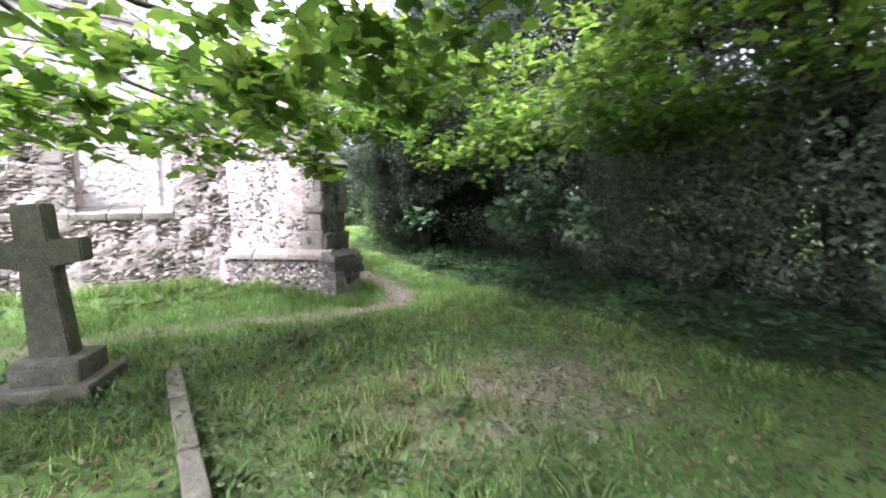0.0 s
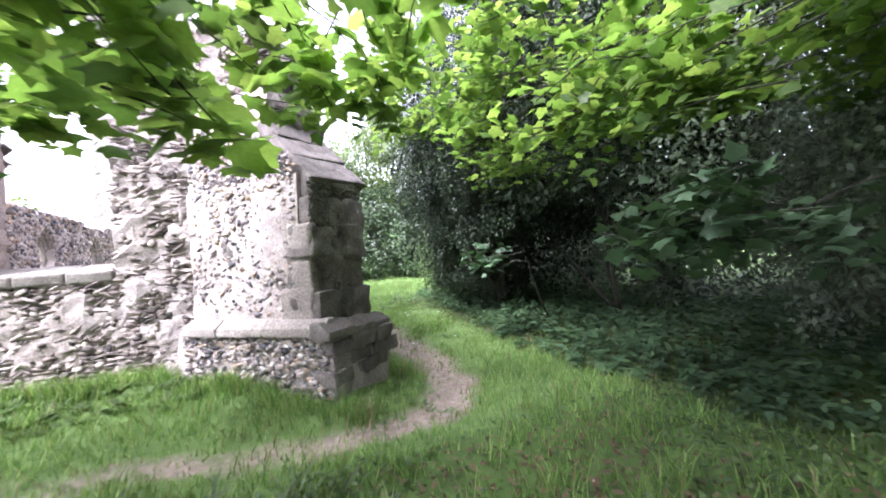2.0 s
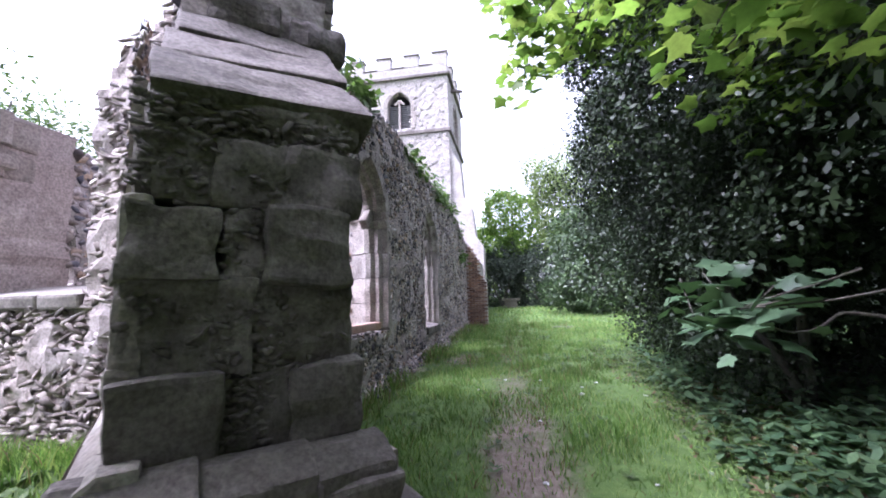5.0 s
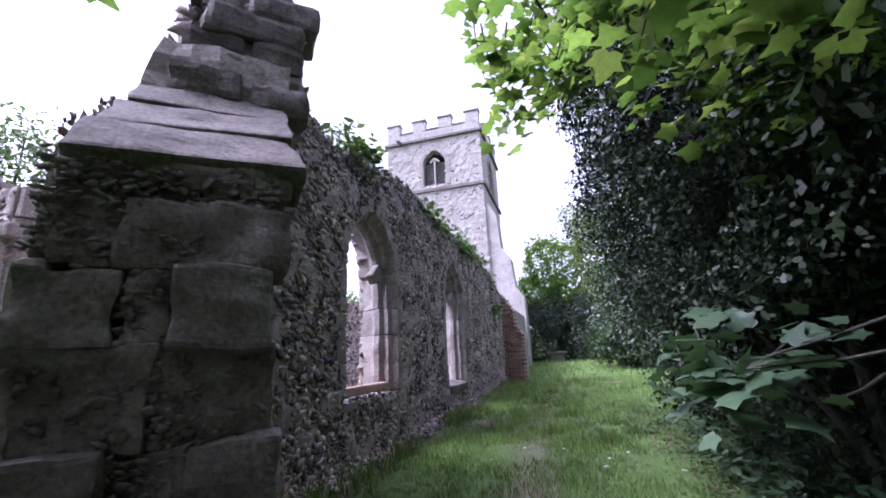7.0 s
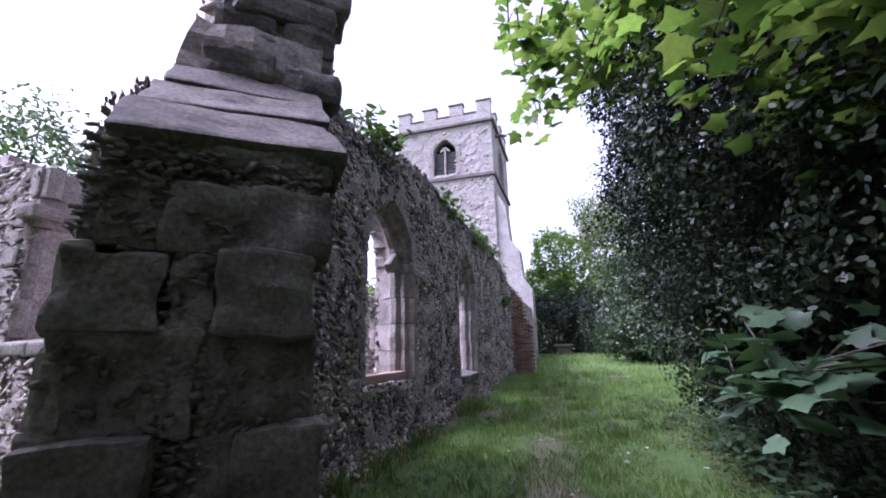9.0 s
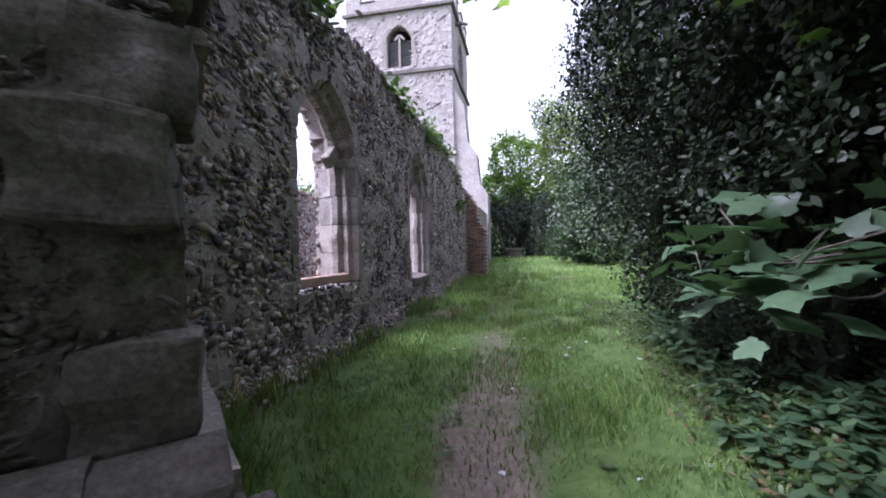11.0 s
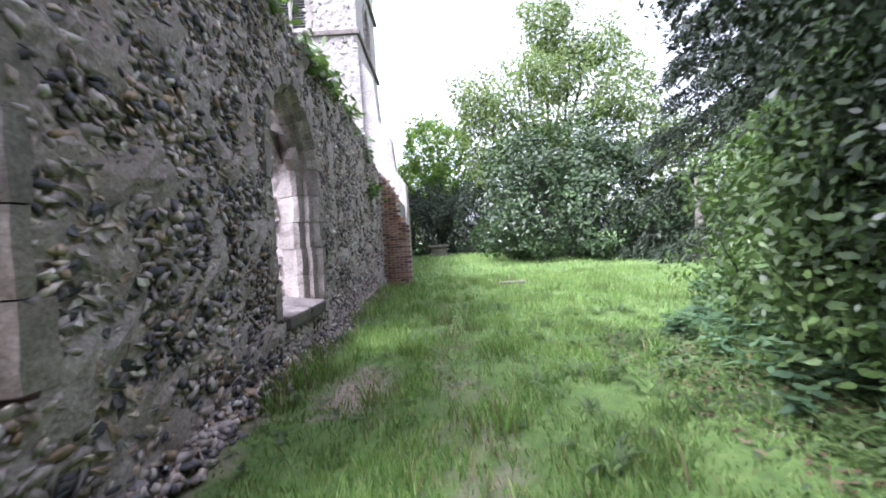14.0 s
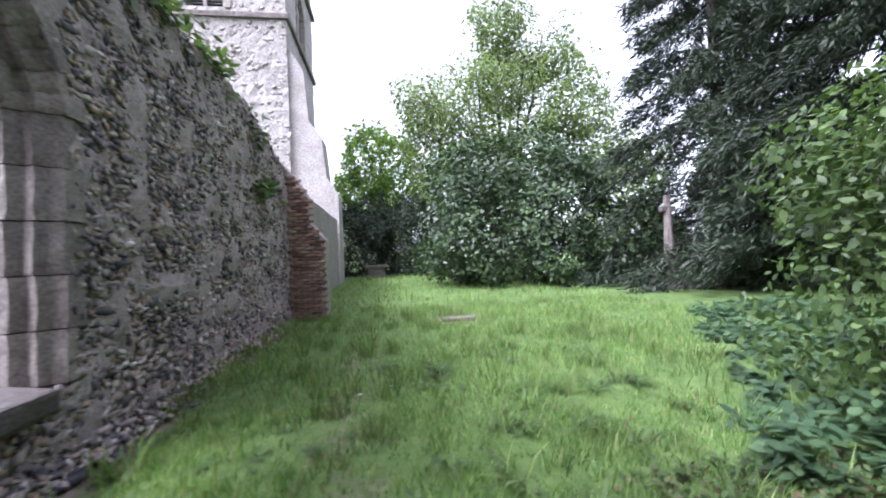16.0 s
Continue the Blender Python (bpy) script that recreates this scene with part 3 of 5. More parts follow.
REAR = [(0.15, -0.40), (0.0, -0.40), (0.0, -0.58), (0.15, -0.58)]
window_stones(window_2, (0, 0, 0), (0, 1, 0), W2[0] + 0.1, 0.68, W2[2], 1.95, 2.36, 6.4, ASHLAR, REAR, True)


def sills():
    for k, (y, ln) in enumerate(((5.78, 0.60), (6.38, 0.58))):
        bm = worn_block((0.54, ln, 0.15), 0.03, 0.014, 3, 7.0 + k)
        bmesh.ops.rotate(bm, cent=(0, 0, 0), matrix=Matrix.Rotation(0.14, 3, 'Y'), verts=bm.verts)
        bmesh.ops.translate(bm, vec=(-0.20, y, W2[2] - 0.03), verts=bm.verts)
        part("sill_stone", bm, OLDSTONE, window_2)
    bm = worn_block((0.13, 0.98, 0.10), 0.02, 0.01, 3, 9.0)
    bmesh.ops.rotate(bm, cent=(0, 0, 0), matrix=Matrix.Rotation(-0.10, 3, 'Z'), verts=bm.verts)
    bmesh.ops.translate(bm, vec=(-0.13, 2.42, W1[2] + 0.05), verts=bm.verts)
    bar = part("loose_sill_bar", bm, TILE, None)
    tagged(bar, "broken pinkish terracotta sill bar on the window ledge", "stone")
    rng = np.random.default_rng(31)
    for k in range(13):
        s = rng.uniform(0.025, 0.065)
        v, f = stones(np.zeros((1, 3)), np.array([(0.2, 0.1, 1.0)]), np.array([s]), 0.6, rng=rng)
        ob = mesh_object("loose_stone", v, f, ASHLAR if k % 3 else RUBBLE)
        ob.location = (rng.uniform(-0.1, 0.0) if k < 9 else rng.uniform(-0.5, -0.25), rng.uniform(1.95, 2.85), W1[2] - 0.03 + s * 0.35)
        tagged(ob, "small broken stone lying on the window ledge", "stone", "rubble on the ledge")


sills()

# ---- diagonal buttress at the corner ----
BD, BE = Vector((0.70711, -0.70711, 0)), Vector((0.70711, 0.70711, 0))
TURN = Matrix(((BD.x, BE.x, 0), (BD.y, BE.y, 0), (0, 0, 1))).to_4x4()


def put(bm, d, e, z, tilt=0.0, yaw=0.0, roll=0.0):
    m = Matrix.Translation(BD * (d - 0.03) + BE * (e + 0.055) + Vector((0, 0, z))) @ TURN @ Matrix.Rotation(yaw, 4, 'Z') @ Matrix.Rotation(tilt, 4, 'Y') @ Matrix.Rotation(roll, 4, 'X')
    bmesh.ops.transform(bm, matrix=m, verts=bm.verts)
    return bm


def rough_mass(size, cut, amp, seed, taper=1.0):
    bm = bmesh.new()
    bmesh.ops.create_cube(bm, size=1.0)
    bmesh.ops.scale(bm, vec=size, verts=bm.verts)
    bmesh.ops.subdivide_edges(bm, edges=bm.edges, cuts=cut, use_grid_fill=True)
    for v in bm.verts:
        t = v.co.z / size[2] + 0.5
        v.co.x *= 1 + (taper - 1) * t
        v.co.y *= 1 + (taper - 1) * t
        q = Vector((fnoise(v.co, 3.0, seed), fnoise(v.co, 3.0, seed + 4), fnoise(v.co, 3.0, seed + 8)))
        v.co += q * amp + Vector((fnoise(v.co, 9.0, seed + 2), fnoise(v.co, 9.0, seed + 6), fnoise(v.co, 9.0, seed + 9))) * amp * 0.5
    return bm


def corner_buttress():
    b = tagged(empty("corner_buttress"), "massive weathered stone buttress at the ruin's corner", "buttress")
    part("core", put(rough_mass((1.62, 0.84, 2.75), 12, 0.04, 1.0, 0.9), 0.28, -0.18, 0.55), OLDSTONE, b)
    part("side_face", put(rough_mass((1.50, 0.06, 1.42), 10, 0.02, 1.5), 0.28, -0.56, 1.24), MORTAR, b)
    # end face: courses of large worn uneven blocks, shade put into their dark colour
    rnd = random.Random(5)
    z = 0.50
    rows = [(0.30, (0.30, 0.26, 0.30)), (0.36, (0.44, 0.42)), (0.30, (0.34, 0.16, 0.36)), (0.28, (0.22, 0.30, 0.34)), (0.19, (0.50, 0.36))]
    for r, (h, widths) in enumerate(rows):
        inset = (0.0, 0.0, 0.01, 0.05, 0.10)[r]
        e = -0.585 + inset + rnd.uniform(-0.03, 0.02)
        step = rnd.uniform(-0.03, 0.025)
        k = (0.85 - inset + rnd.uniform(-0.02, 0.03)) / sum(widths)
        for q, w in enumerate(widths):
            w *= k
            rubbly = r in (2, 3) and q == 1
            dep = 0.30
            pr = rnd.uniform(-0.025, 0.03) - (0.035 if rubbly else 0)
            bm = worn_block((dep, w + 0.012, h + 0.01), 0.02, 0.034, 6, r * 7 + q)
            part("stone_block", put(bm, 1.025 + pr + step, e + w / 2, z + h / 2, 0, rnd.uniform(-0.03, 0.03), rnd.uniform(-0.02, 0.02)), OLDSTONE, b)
            e += w
        z += h
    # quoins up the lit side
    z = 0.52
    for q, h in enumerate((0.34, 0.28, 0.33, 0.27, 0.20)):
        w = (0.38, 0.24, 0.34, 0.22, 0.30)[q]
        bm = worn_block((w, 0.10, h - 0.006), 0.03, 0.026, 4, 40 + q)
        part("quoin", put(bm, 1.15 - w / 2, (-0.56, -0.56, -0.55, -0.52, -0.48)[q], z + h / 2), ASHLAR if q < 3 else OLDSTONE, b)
        z += h
    # plinth: chamfered stones on rubble footing
    part("plinth_core", put(rough_mass((2.02, 1.0, 1.1), 8, 0.03, 3.0), 0.34, -0.13, -0.10), MORTAR, b)

    def plinth_stone(length, seed):
        bm = worn_block((length, 0.22, 0.16), 0.02, 0.012, 3, seed)
        for v in bm.verts:
            if v.co.z > 0.02 and v.co.y < 0:
                v.co.z -= 0.085 * min(1.0, -v.co.y / 0.11)
        return bm
    d = -0.52
    for q, ln in enumerate((0.50, 0.62, 0.72)):
        bm = plinth_stone(ln - 0.012, 60 + q)
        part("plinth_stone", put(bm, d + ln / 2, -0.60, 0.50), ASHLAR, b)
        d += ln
    # end stones hold the shade in their colour; side ones stay pale
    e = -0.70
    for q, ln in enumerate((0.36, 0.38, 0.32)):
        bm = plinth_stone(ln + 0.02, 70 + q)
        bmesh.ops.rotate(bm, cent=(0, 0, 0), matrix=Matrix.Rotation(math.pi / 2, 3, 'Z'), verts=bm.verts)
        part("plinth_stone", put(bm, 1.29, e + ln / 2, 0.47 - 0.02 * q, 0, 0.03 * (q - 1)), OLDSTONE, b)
        e += ln
    for c, zc in enumerate((0.03, 0.16, 0.30)):
        ee = -0.66
        while ee < 0.30:
            w, h = rnd.uniform(0.12, 0.30), rnd.uniform(0.12, 0.15)
            bm = worn_block((0.26, w - 0.012, h), 0.02, 0.028, 3, 80 + c * 9 + ee)
            part("footing_stone", put(bm, 1.24 + rnd.uniform(-0.03, 0.03), ee + w / 2, zc, 0, rnd.uniform(-0.06, 0.06), rnd.uniform(-0.05, 0.05)), OLDSTONE, b)
            ee += w
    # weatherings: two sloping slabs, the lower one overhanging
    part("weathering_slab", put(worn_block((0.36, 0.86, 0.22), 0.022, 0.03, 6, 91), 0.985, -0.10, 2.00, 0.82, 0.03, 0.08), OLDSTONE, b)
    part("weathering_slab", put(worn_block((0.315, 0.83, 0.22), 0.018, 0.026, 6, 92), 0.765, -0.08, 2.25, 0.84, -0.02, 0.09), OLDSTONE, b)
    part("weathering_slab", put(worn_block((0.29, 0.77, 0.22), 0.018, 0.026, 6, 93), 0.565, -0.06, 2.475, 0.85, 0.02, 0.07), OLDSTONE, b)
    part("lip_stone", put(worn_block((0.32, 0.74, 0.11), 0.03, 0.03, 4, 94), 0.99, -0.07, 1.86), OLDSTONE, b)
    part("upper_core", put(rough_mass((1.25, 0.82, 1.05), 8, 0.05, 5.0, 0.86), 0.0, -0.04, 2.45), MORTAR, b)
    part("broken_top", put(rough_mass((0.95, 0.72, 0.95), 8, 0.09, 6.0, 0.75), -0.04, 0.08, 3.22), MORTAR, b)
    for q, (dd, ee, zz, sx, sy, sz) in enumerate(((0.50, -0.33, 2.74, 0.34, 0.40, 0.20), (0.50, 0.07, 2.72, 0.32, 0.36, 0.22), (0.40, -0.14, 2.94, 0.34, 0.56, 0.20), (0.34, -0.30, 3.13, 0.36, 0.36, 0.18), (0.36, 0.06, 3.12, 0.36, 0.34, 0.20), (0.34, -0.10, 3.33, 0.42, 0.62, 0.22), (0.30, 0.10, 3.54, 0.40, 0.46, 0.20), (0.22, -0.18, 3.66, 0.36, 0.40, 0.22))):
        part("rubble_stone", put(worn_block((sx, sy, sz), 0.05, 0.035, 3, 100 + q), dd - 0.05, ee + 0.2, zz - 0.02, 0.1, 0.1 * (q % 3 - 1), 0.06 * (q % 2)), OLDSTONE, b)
    # flints and rubble in the lit side and the footing
    rng = np.random.default_rng(17)
    n = 2900
    dd = rng.uniform(-0.45, 1.02, n)
    zz = rng.uniform(0.62, 2.6, n)
    ok = (dd < 0.96 - np.clip(zz - 2.1, 0, 1) * 1.2) & ~((zz < 1.8) & (rng.random(n) < 0.62))
    dd, zz = dd[ok], zz[ok]
    B, E = np.array(BD), np.array(BE)
    p = dd[:, None] * B + (-0.537 + rng.uniform(-0.012, 0.014, len(dd)))[:, None] * E
    p[:, 2] = zz
    nn = np.tile(-E, (len(dd), 1)) + rng.normal(0, 0.2, (len(dd), 3))
    v1, f1 = stones(p, nn, rng.uniform(0.010, 0.032, len(dd)), 0.30, rng=rng)
    n = 1000
    dd, zz = rng.uniform(-0.6, 1.3, n), rng.uniform(-0.25, 0.42, n)
    p = dd[:, None] * B + (-0.59 + rng.uniform(-0.02, 0.015, n))[:, None] * E
    p[:, 2] = zz
    v2, f2 = stones(p, np.tile(-E, (n, 1)) + rng.normal(0, 0.2, (n, 3)), rng.uniform(0.014, 0.036, n), 0.34, rng=rng, wide=2.0)
    v = np.concatenate([v1, v2])
    f = np.concatenate([f1, f2 + len(v1)])
    tagged(mesh_object("flint_facing", v, f, FLINT, b), kind="stuff")
    # rubble patches on the dark end
    n = 2300
    ee, zz = rng.uniform(-0.52, 0.29, n), rng.uniform(0.52, 1.9, n)
    ok = (np.abs(ee + 0.06) < 0.16) | (zz > 1.5) | (zz < 0.78) | (rng.random(n) < 0.22)
    ee, zz = ee[ok], zz[ok]
    p = (1.135 + rng.uniform(-0.03, 0.004, len(ee)))[:, None] * B + ee[:, None] * E
    p[:, 2] = zz
    v, f = stones(p, np.tile(B, (len(ee), 1)) + rng.normal(0, 0.25, (len(ee), 3)), rng.uniform(0.008, 0.022, len(ee)), 0.3, rng=rng, wide=2.0)
    tagged(mesh_object("rubble_facing", v, f, OLDSTONE, b), kind="stuff")
    n = 900
    dd, ee, zz = rng.uniform(-0.4, 0.42, n), rng.uniform(-0.5, 0.2, n), rng.uniform(2.6, 3.7, n)
    edge = rng.integers(0, 3, n)
    dd = np.where(edge == 0, 0.42 - (zz - 2.6) * 0.1, dd)
    ee = np.where(edge == 1, -0.50 + (zz - 2.6) * 0.06, np.where(edge == 2, 0.18 - (zz - 2.6) * 0.05, ee))
    nor = np.where((edge == 0)[:, None], B, np.where((edge == 1)[:, None], -E, E))
    p = (dd - 0.05)[:, None] * B + (ee + 0.24)[:, None] * E
    p[:, 2] = zz
    v, f = stones(p, nor + rng.normal(0, 0.25, (n, 3)), rng.uniform(0.025, 0.075, n), 0.5, rng=rng)
    tagged(mesh_object("upper_rubble", v, f, RUBBLE, b), kind="stuff")
    return b


buttress = corner_buttress()

# ---- east wall with its broken window ----


def east_wall():
    wall = tagged(empty("wall_east"), "ruined rubble east wall with a broken window opening", "wall", kind="structure")
    L = 6.6
    x0 = -6.6
    top = ragged([(0, 2.6), (2.0, 2.9), (3.75, 2.85), (4.1, 2.75), (5.1, 2.6), (5.25, 3.0), (5.7, 3.45), (6.6, 3.75)])
    gap = lambda U, Z: (U > 3.98) & (U < 5.10) & (Z > 1.13)
    core, info = rubble_core("wall_core", (x0, 0.22, 0), (1, 0, 0), L, top, 0.75, [gap], MORTAR, rough=0.03, seed=3.0, parent=wall)
    rng = np.random.default_rng(23)
    p, nn, s = face_stones(info, 0.058, 0.035, rng, course=True, keep=lambda a, z: (rng.random(len(a)) < np.where((a > 5.0) & (z > 1.2), 0.6, 0.97)))
    v, f = stones(p, nn, s, 0.25, rng=rng, wide=2.7)
    tagged(mesh_object("rubble_facing", v, f, RUBBLE, wall), kind="stuff")
    p, nn, s = face_stones(info, 0.11, 0.06, rng, side=1)
    v, f = stones(p, nn, s, 0.5, rng=rng)
    tagged(mesh_object("inner_facing", v, f, RUBBLE, wall), kind="stuff")
    win = tagged(empty("window_3"), "broken east window with a pale stone jamb and ledge", "window", kind="structure")
    for k in range(5):
        bm = worn_block((0.40, 0.62, 0.12), 0.025, 0.012, 3, 20 + k)
        bmesh.ops.rotate(bm, cent=(0, 0, 0), matrix=Matrix.Rotation(0.16, 3, 'X'), verts=bm.verts)
        bmesh.ops.translate(bm, vec=(-1.68 - 0.41 * k, 0.50, 1.17), verts=bm.verts)
        part("ledge_stone", bm, ASHLAR, win)
    z = 1.22
    for k, h in enumerate((0.34, 0.30, 0.36, 0.28, 0.30)):
        lean = 0.05 * max(0, k - 2)
        bm = worn_block((0.30 + 0.05 * (k % 2), 0.42, h - 0.012), 0.03, 0.015, 3, 30 + k)
        bmesh.ops.translate(bm, vec=(-2.86 + lean, 0.42, z + h / 2), verts=bm.verts)
        part("jamb_stone", bm, ASHLAR, win)
        bm = bmesh.new()
        bmesh.ops.create_cone(bm, cap_ends=True, segments=12, radius1=0.075, radius2=0.072, depth=h - 0.012)
        bmesh.ops.translate(bm, vec=(-2.68 + lean, 0.30, z + h / 2), verts=bm.verts)
        part("jamb_shaft", bm, ASHLAR, win)
        z += h
    bm = worn_block((0.24, 0.30, 0.14), 0.05, 0.02, 3, 44)
    bmesh.ops.translate(bm, vec=(-2.64, 0.30, 2.36), verts=bm.verts)
    part("capital", bm, ASHLAR, win)
    return wall


east_wall()


def north_wall():
    wall = tagged(empty("wall_north"), "ruined flint wall across the roofless nave", "wall", kind="structure")
    top = ragged([(0, 3.9), (3.4, 3.8), (5.5, 3.5), (7.8, 3.25), (13, 3.1), (21, 3.3)])
    holes = [lambda U, Z, w=w: pointed(U, Z, w[0], w[1], w[2], w[3], w[4]) for w in ((3.0, 0.5, 1.0, 2.0, 2.5), (6.2, 0.5, 1.0, 2.0, 2.5), (9.9, 0.5, 1.0, 2.1, 2.7), (13.4, 0.5, 1.0, 2.1, 2.7))]
    core, info = rubble_core("wall_core", (-5.8, 0.0, 0), (0, 1, 0), 21.3, top, 0.75, holes, MORTAR, cell=0.15, rough=0.012, seed=8.0, parent=wall)
    rng = np.random.default_rng(29)
    p, nn, s = face_stones(info, 0.13, 0.08, rng)
    v, f = stones(p, nn, s, 0.5, rng=rng)
    tagged(mesh_object("flint_facing", v, f, FLINT, wall), kind="stuff")
    for q, yc in enumerate((3.0, 6.2, 9.9, 13.4)):
        w = tagged(empty("window_%d" % (4 + q)), "empty pointed window in the far nave wall", "window", kind="structure")
        window_stones(w, (-5.8, 0, 0), (0, 1, 0), yc, 0.42, 1.0, 2.05, 2.6, 9.0 + q, ASHLAR)


north_wall()
inner = mesh_object("floor", np.array([(-5.8, 0.2, 0.05), (-0.7, 0.2, 0.05), (-0.7, 21.4, 0.05), (-5.8, 21.4, 0.05)]), np.array([(0, 1, 2, 3)]), GRAVEL)
tagged(inner, "pale gravel floor of the roofless nave", "floor", kind="structure")

# ---- far end: brick buttress, plain wall and tower ----


def brick_buttress():
    b = tagged(empty("brick_buttress"), "stepped red-brick buttress against the ruined wall", "buttress")
    prof = [(-0.2, -0.2), (0.70, -0.2), (0.70, 1.62), (0.42, 1.98), (0.42, 2.45), (0.05, 3.05), (-0.2, 3.05)]
    bm = bmesh.new()
    y0, y1 = 12.42, 13.1
    rings = [[bm.verts.new((x, y, z)) for x, z in prof] for y in (y0 + 0.01, y1)]
    for k in range(len(prof)):
        w = (k + 1) % len(prof)
        bm.faces.new((rings[0][k], rings[0][w], rings[1][w], rings[1][k]))
    bm.faces.new(rings[0][::-1])
    bm.faces.new(rings[1])
    bmesh.ops.recalc_face_normals(bm, faces=bm.faces)
    part("core", bm, MORTAR, b)
    rng = np.random.default_rng(41)
    me = bpy.data.meshes.new("brick")
    bm = bmesh.new()
    bmesh.ops.create_cube(bm, size=1.0)
    bmesh.ops.scale(bm, vec=(0.205, 0.06, 0.056), verts=bm.verts)
    bmesh.ops.bevel(bm, geom=list(bm.edges), offset=0.006, segments=1, affect='EDGES')
    bm.to_mesh(me)
    bm.free()
    me.materials.append(BRICK)
    z, r = 0.02, 0
    while z < 3.0:
        xmax = 0.70 if z < 1.62 else (0.70 - (z - 1.62) * 0.78 if z < 1.98 else (0.42 if z < 2.45 else 0.42 - (z - 2.45) * 0.62))
        x = -0.02 + (0.11 if r % 2 else 0)
        while x < xmax - 0.1:
            ob = new("brick", me)
            ob.parent = b
            ob.location = (x + 0.105, y0 + rng.uniform(-0.012, 0.004), z)
            ob.rotation_euler = (0, rng.normal(0, 0.015), rng.normal(0, 0.02))
            x += 0.218
        z += 0.068
        r += 1
    return b


brick_buttress()


def plain_box(name, x0, x1, y0, y1, z0, z1, material, parent, seed=0.0, cuts=3, amp=0.02, label=""):
    bm = worn_block((x1 - x0, y1 - y0, z1 - z0), 0.03, amp, cuts, seed)
    bmesh.ops.translate(bm, vec=((x0 + x1) / 2, (y0 + y1) / 2, (z0 + z1) / 2), verts=bm.verts)
    return part(name, bm, material, parent, label)


def west_stub():
    w = tagged(empty("wall_west"), "pale rendered wall joining the ruin to the tower", "wall", kind="structure")
    plain_box("wall_core", -0.75, -0.06, 13.1, 21.2, -0.2, 2.9, TOWERSTONE, w, 2.0)


west_stub()


def church_tower():
    t = tagged(empty("church_tower"), "square pale flint church tower with battlements and louvred belfry", "tower")
    X0, X1, Y0, Y1 = -8.3, -1.85, 21.3, 27.6
    hole = lambda U, Z: pointed(U, Z, 3.30, 0.80, 11.65, 13.1, 14.15)
    core, info = rubble_core("wall", (X0, Y0, 0), (1, 0, 0), X1 - X0, lambda a: 15.0, 0.6, [hole], TOWERSTONE, base=-0.3, cell=0.15, rough=0.025, seed=12.0, parent=t)
    core, _ = rubble_core("wall", (X1, Y0 + 0.02, 0), (0, 1, 0), Y1 - Y0, lambda a: 15.0, 0.6, [lambda U, Z: pointed(U, Z, 3.1, 0.80, 11.65, 13.1, 14.15)], TOWERSTONE, base=-0.3, cell=0.15, rough=0.025, seed=13.0, parent=t)
    plain_box("wall", X0, X0 + 0.6, Y0 + 0.6, Y1, -0.3, 15.0, TOWERSTONE, t, 14.0)
    plain_box("wall", X0 + 0.6, X1 - 0.6, Y1 - 0.6, Y1, -0.3, 15.0, TOWERSTONE, t, 15.0)
    plain_box("roof", X0 + 0.3, X1 - 0.3, Y0 + 0.3, Y1 - 0.3, 14.6, 14.9, SLATE, t, 15.5)
    rng = np.random.default_rng(47)
    p, nn, s = face_stones(info, 0.24, 0.10, rng, keep=lambda a, z: rng.random(len(a)) < 0.5)
    v, f = stones(p, nn, s, 0.12, rng=rng)
    tagged(mesh_object("flint_facing", v, f, TOWERSTONE, t), kind="stuff")

    def band(z, h, out, name):
        plain_box(name, X0 - out, X1 + out, Y0 - out, Y0 + 0.05, z, z + h, OLDSTONE, t, z)
        plain_box(name, X1 - 0.05, X1 + out, Y0 + 0.05, Y1 + out, z, z + h, OLDSTONE, t, z + 1)
    band(11.25, 0.22, 0.14, "string_course")
    band(14.95, 0.18, 0.18, "cornice")
    plain_box("parapet", X0, X1, Y0, Y0 + 0.4, 15.1, 15.75, TOWERSTONE, t, 20.0)
    plain_box("parapet", X1 - 0.4, X1, Y0 + 0.4, Y1, 15.1, 15.75, TOWERSTONE, t, 21.0)
    plain_box("parapet", X0, X0 + 0.4, Y0 + 0.4, Y1, 15.1, 15.75, TOWERSTONE, t, 21.5)
    n = 4
    step = (X1 - X0) / (n * 2 - 1)
    for k in range(n):
        a = X0 + 2 * k * step
        m = plain_box("merlon", a, a + step, Y0, Y0 + 0.4, 15.74, 16.5, TOWERSTONE, t, 22.0 + k)
        plain_box("coping", a - 0.05, a + step + 0.05, Y0 - 0.06, Y0 + 0.46, 16.49, 16.6, OLDSTONE, m, 23.0)
        b0 = Y0 + 2 * k * step
        if k:
            m = plain_box("merlon", X1 - 0.4, X1, b0, b0 + step * 0.95, 15.74, 16.5, TOWERSTONE, t, 27.0 + k)
            plain_box("coping", X1 - 0.46, X1 + 0.06, b0 - 0.05, b0 + step, 16.49, 16.6, OLDSTONE, m, 28.0)
    for k in range(3):
        a = X0 + (2 * k + 1) * step
        plain_box("crenel_coping", a, a + step, Y0 - 0.05, Y0 + 0.45, 15.74, 15.84, OLDSTONE, t, 29.0 + k)
    prof = [(0.24, 0.05), (0.06, 0.05), (0.0, -0.12), (0.0, -0.35), (0.2, -0.35)]

    def belfry(org, ud, uc, name):
        w = part(name, worn_block((0.02, 0.02, 0.02), 0.002, 0.0, 0, 0.0), ASHLAR, t)
        o, u = Vector(org), Vector(ud)
        w.data.transform(Matrix.Translation(o + u * uc + Vector((0, 0, 11.8)) - Vector((u.y, -u.x, 0)) * 0.3))
        window_stones(w, org, ud, uc, 0.74, 11.65, 13.1, 14.1, 33.0, ASHLAR, prof)
        nrm = Vector((u.y, -u.x, 0))
        ang = math.atan2(u.y, u.x)
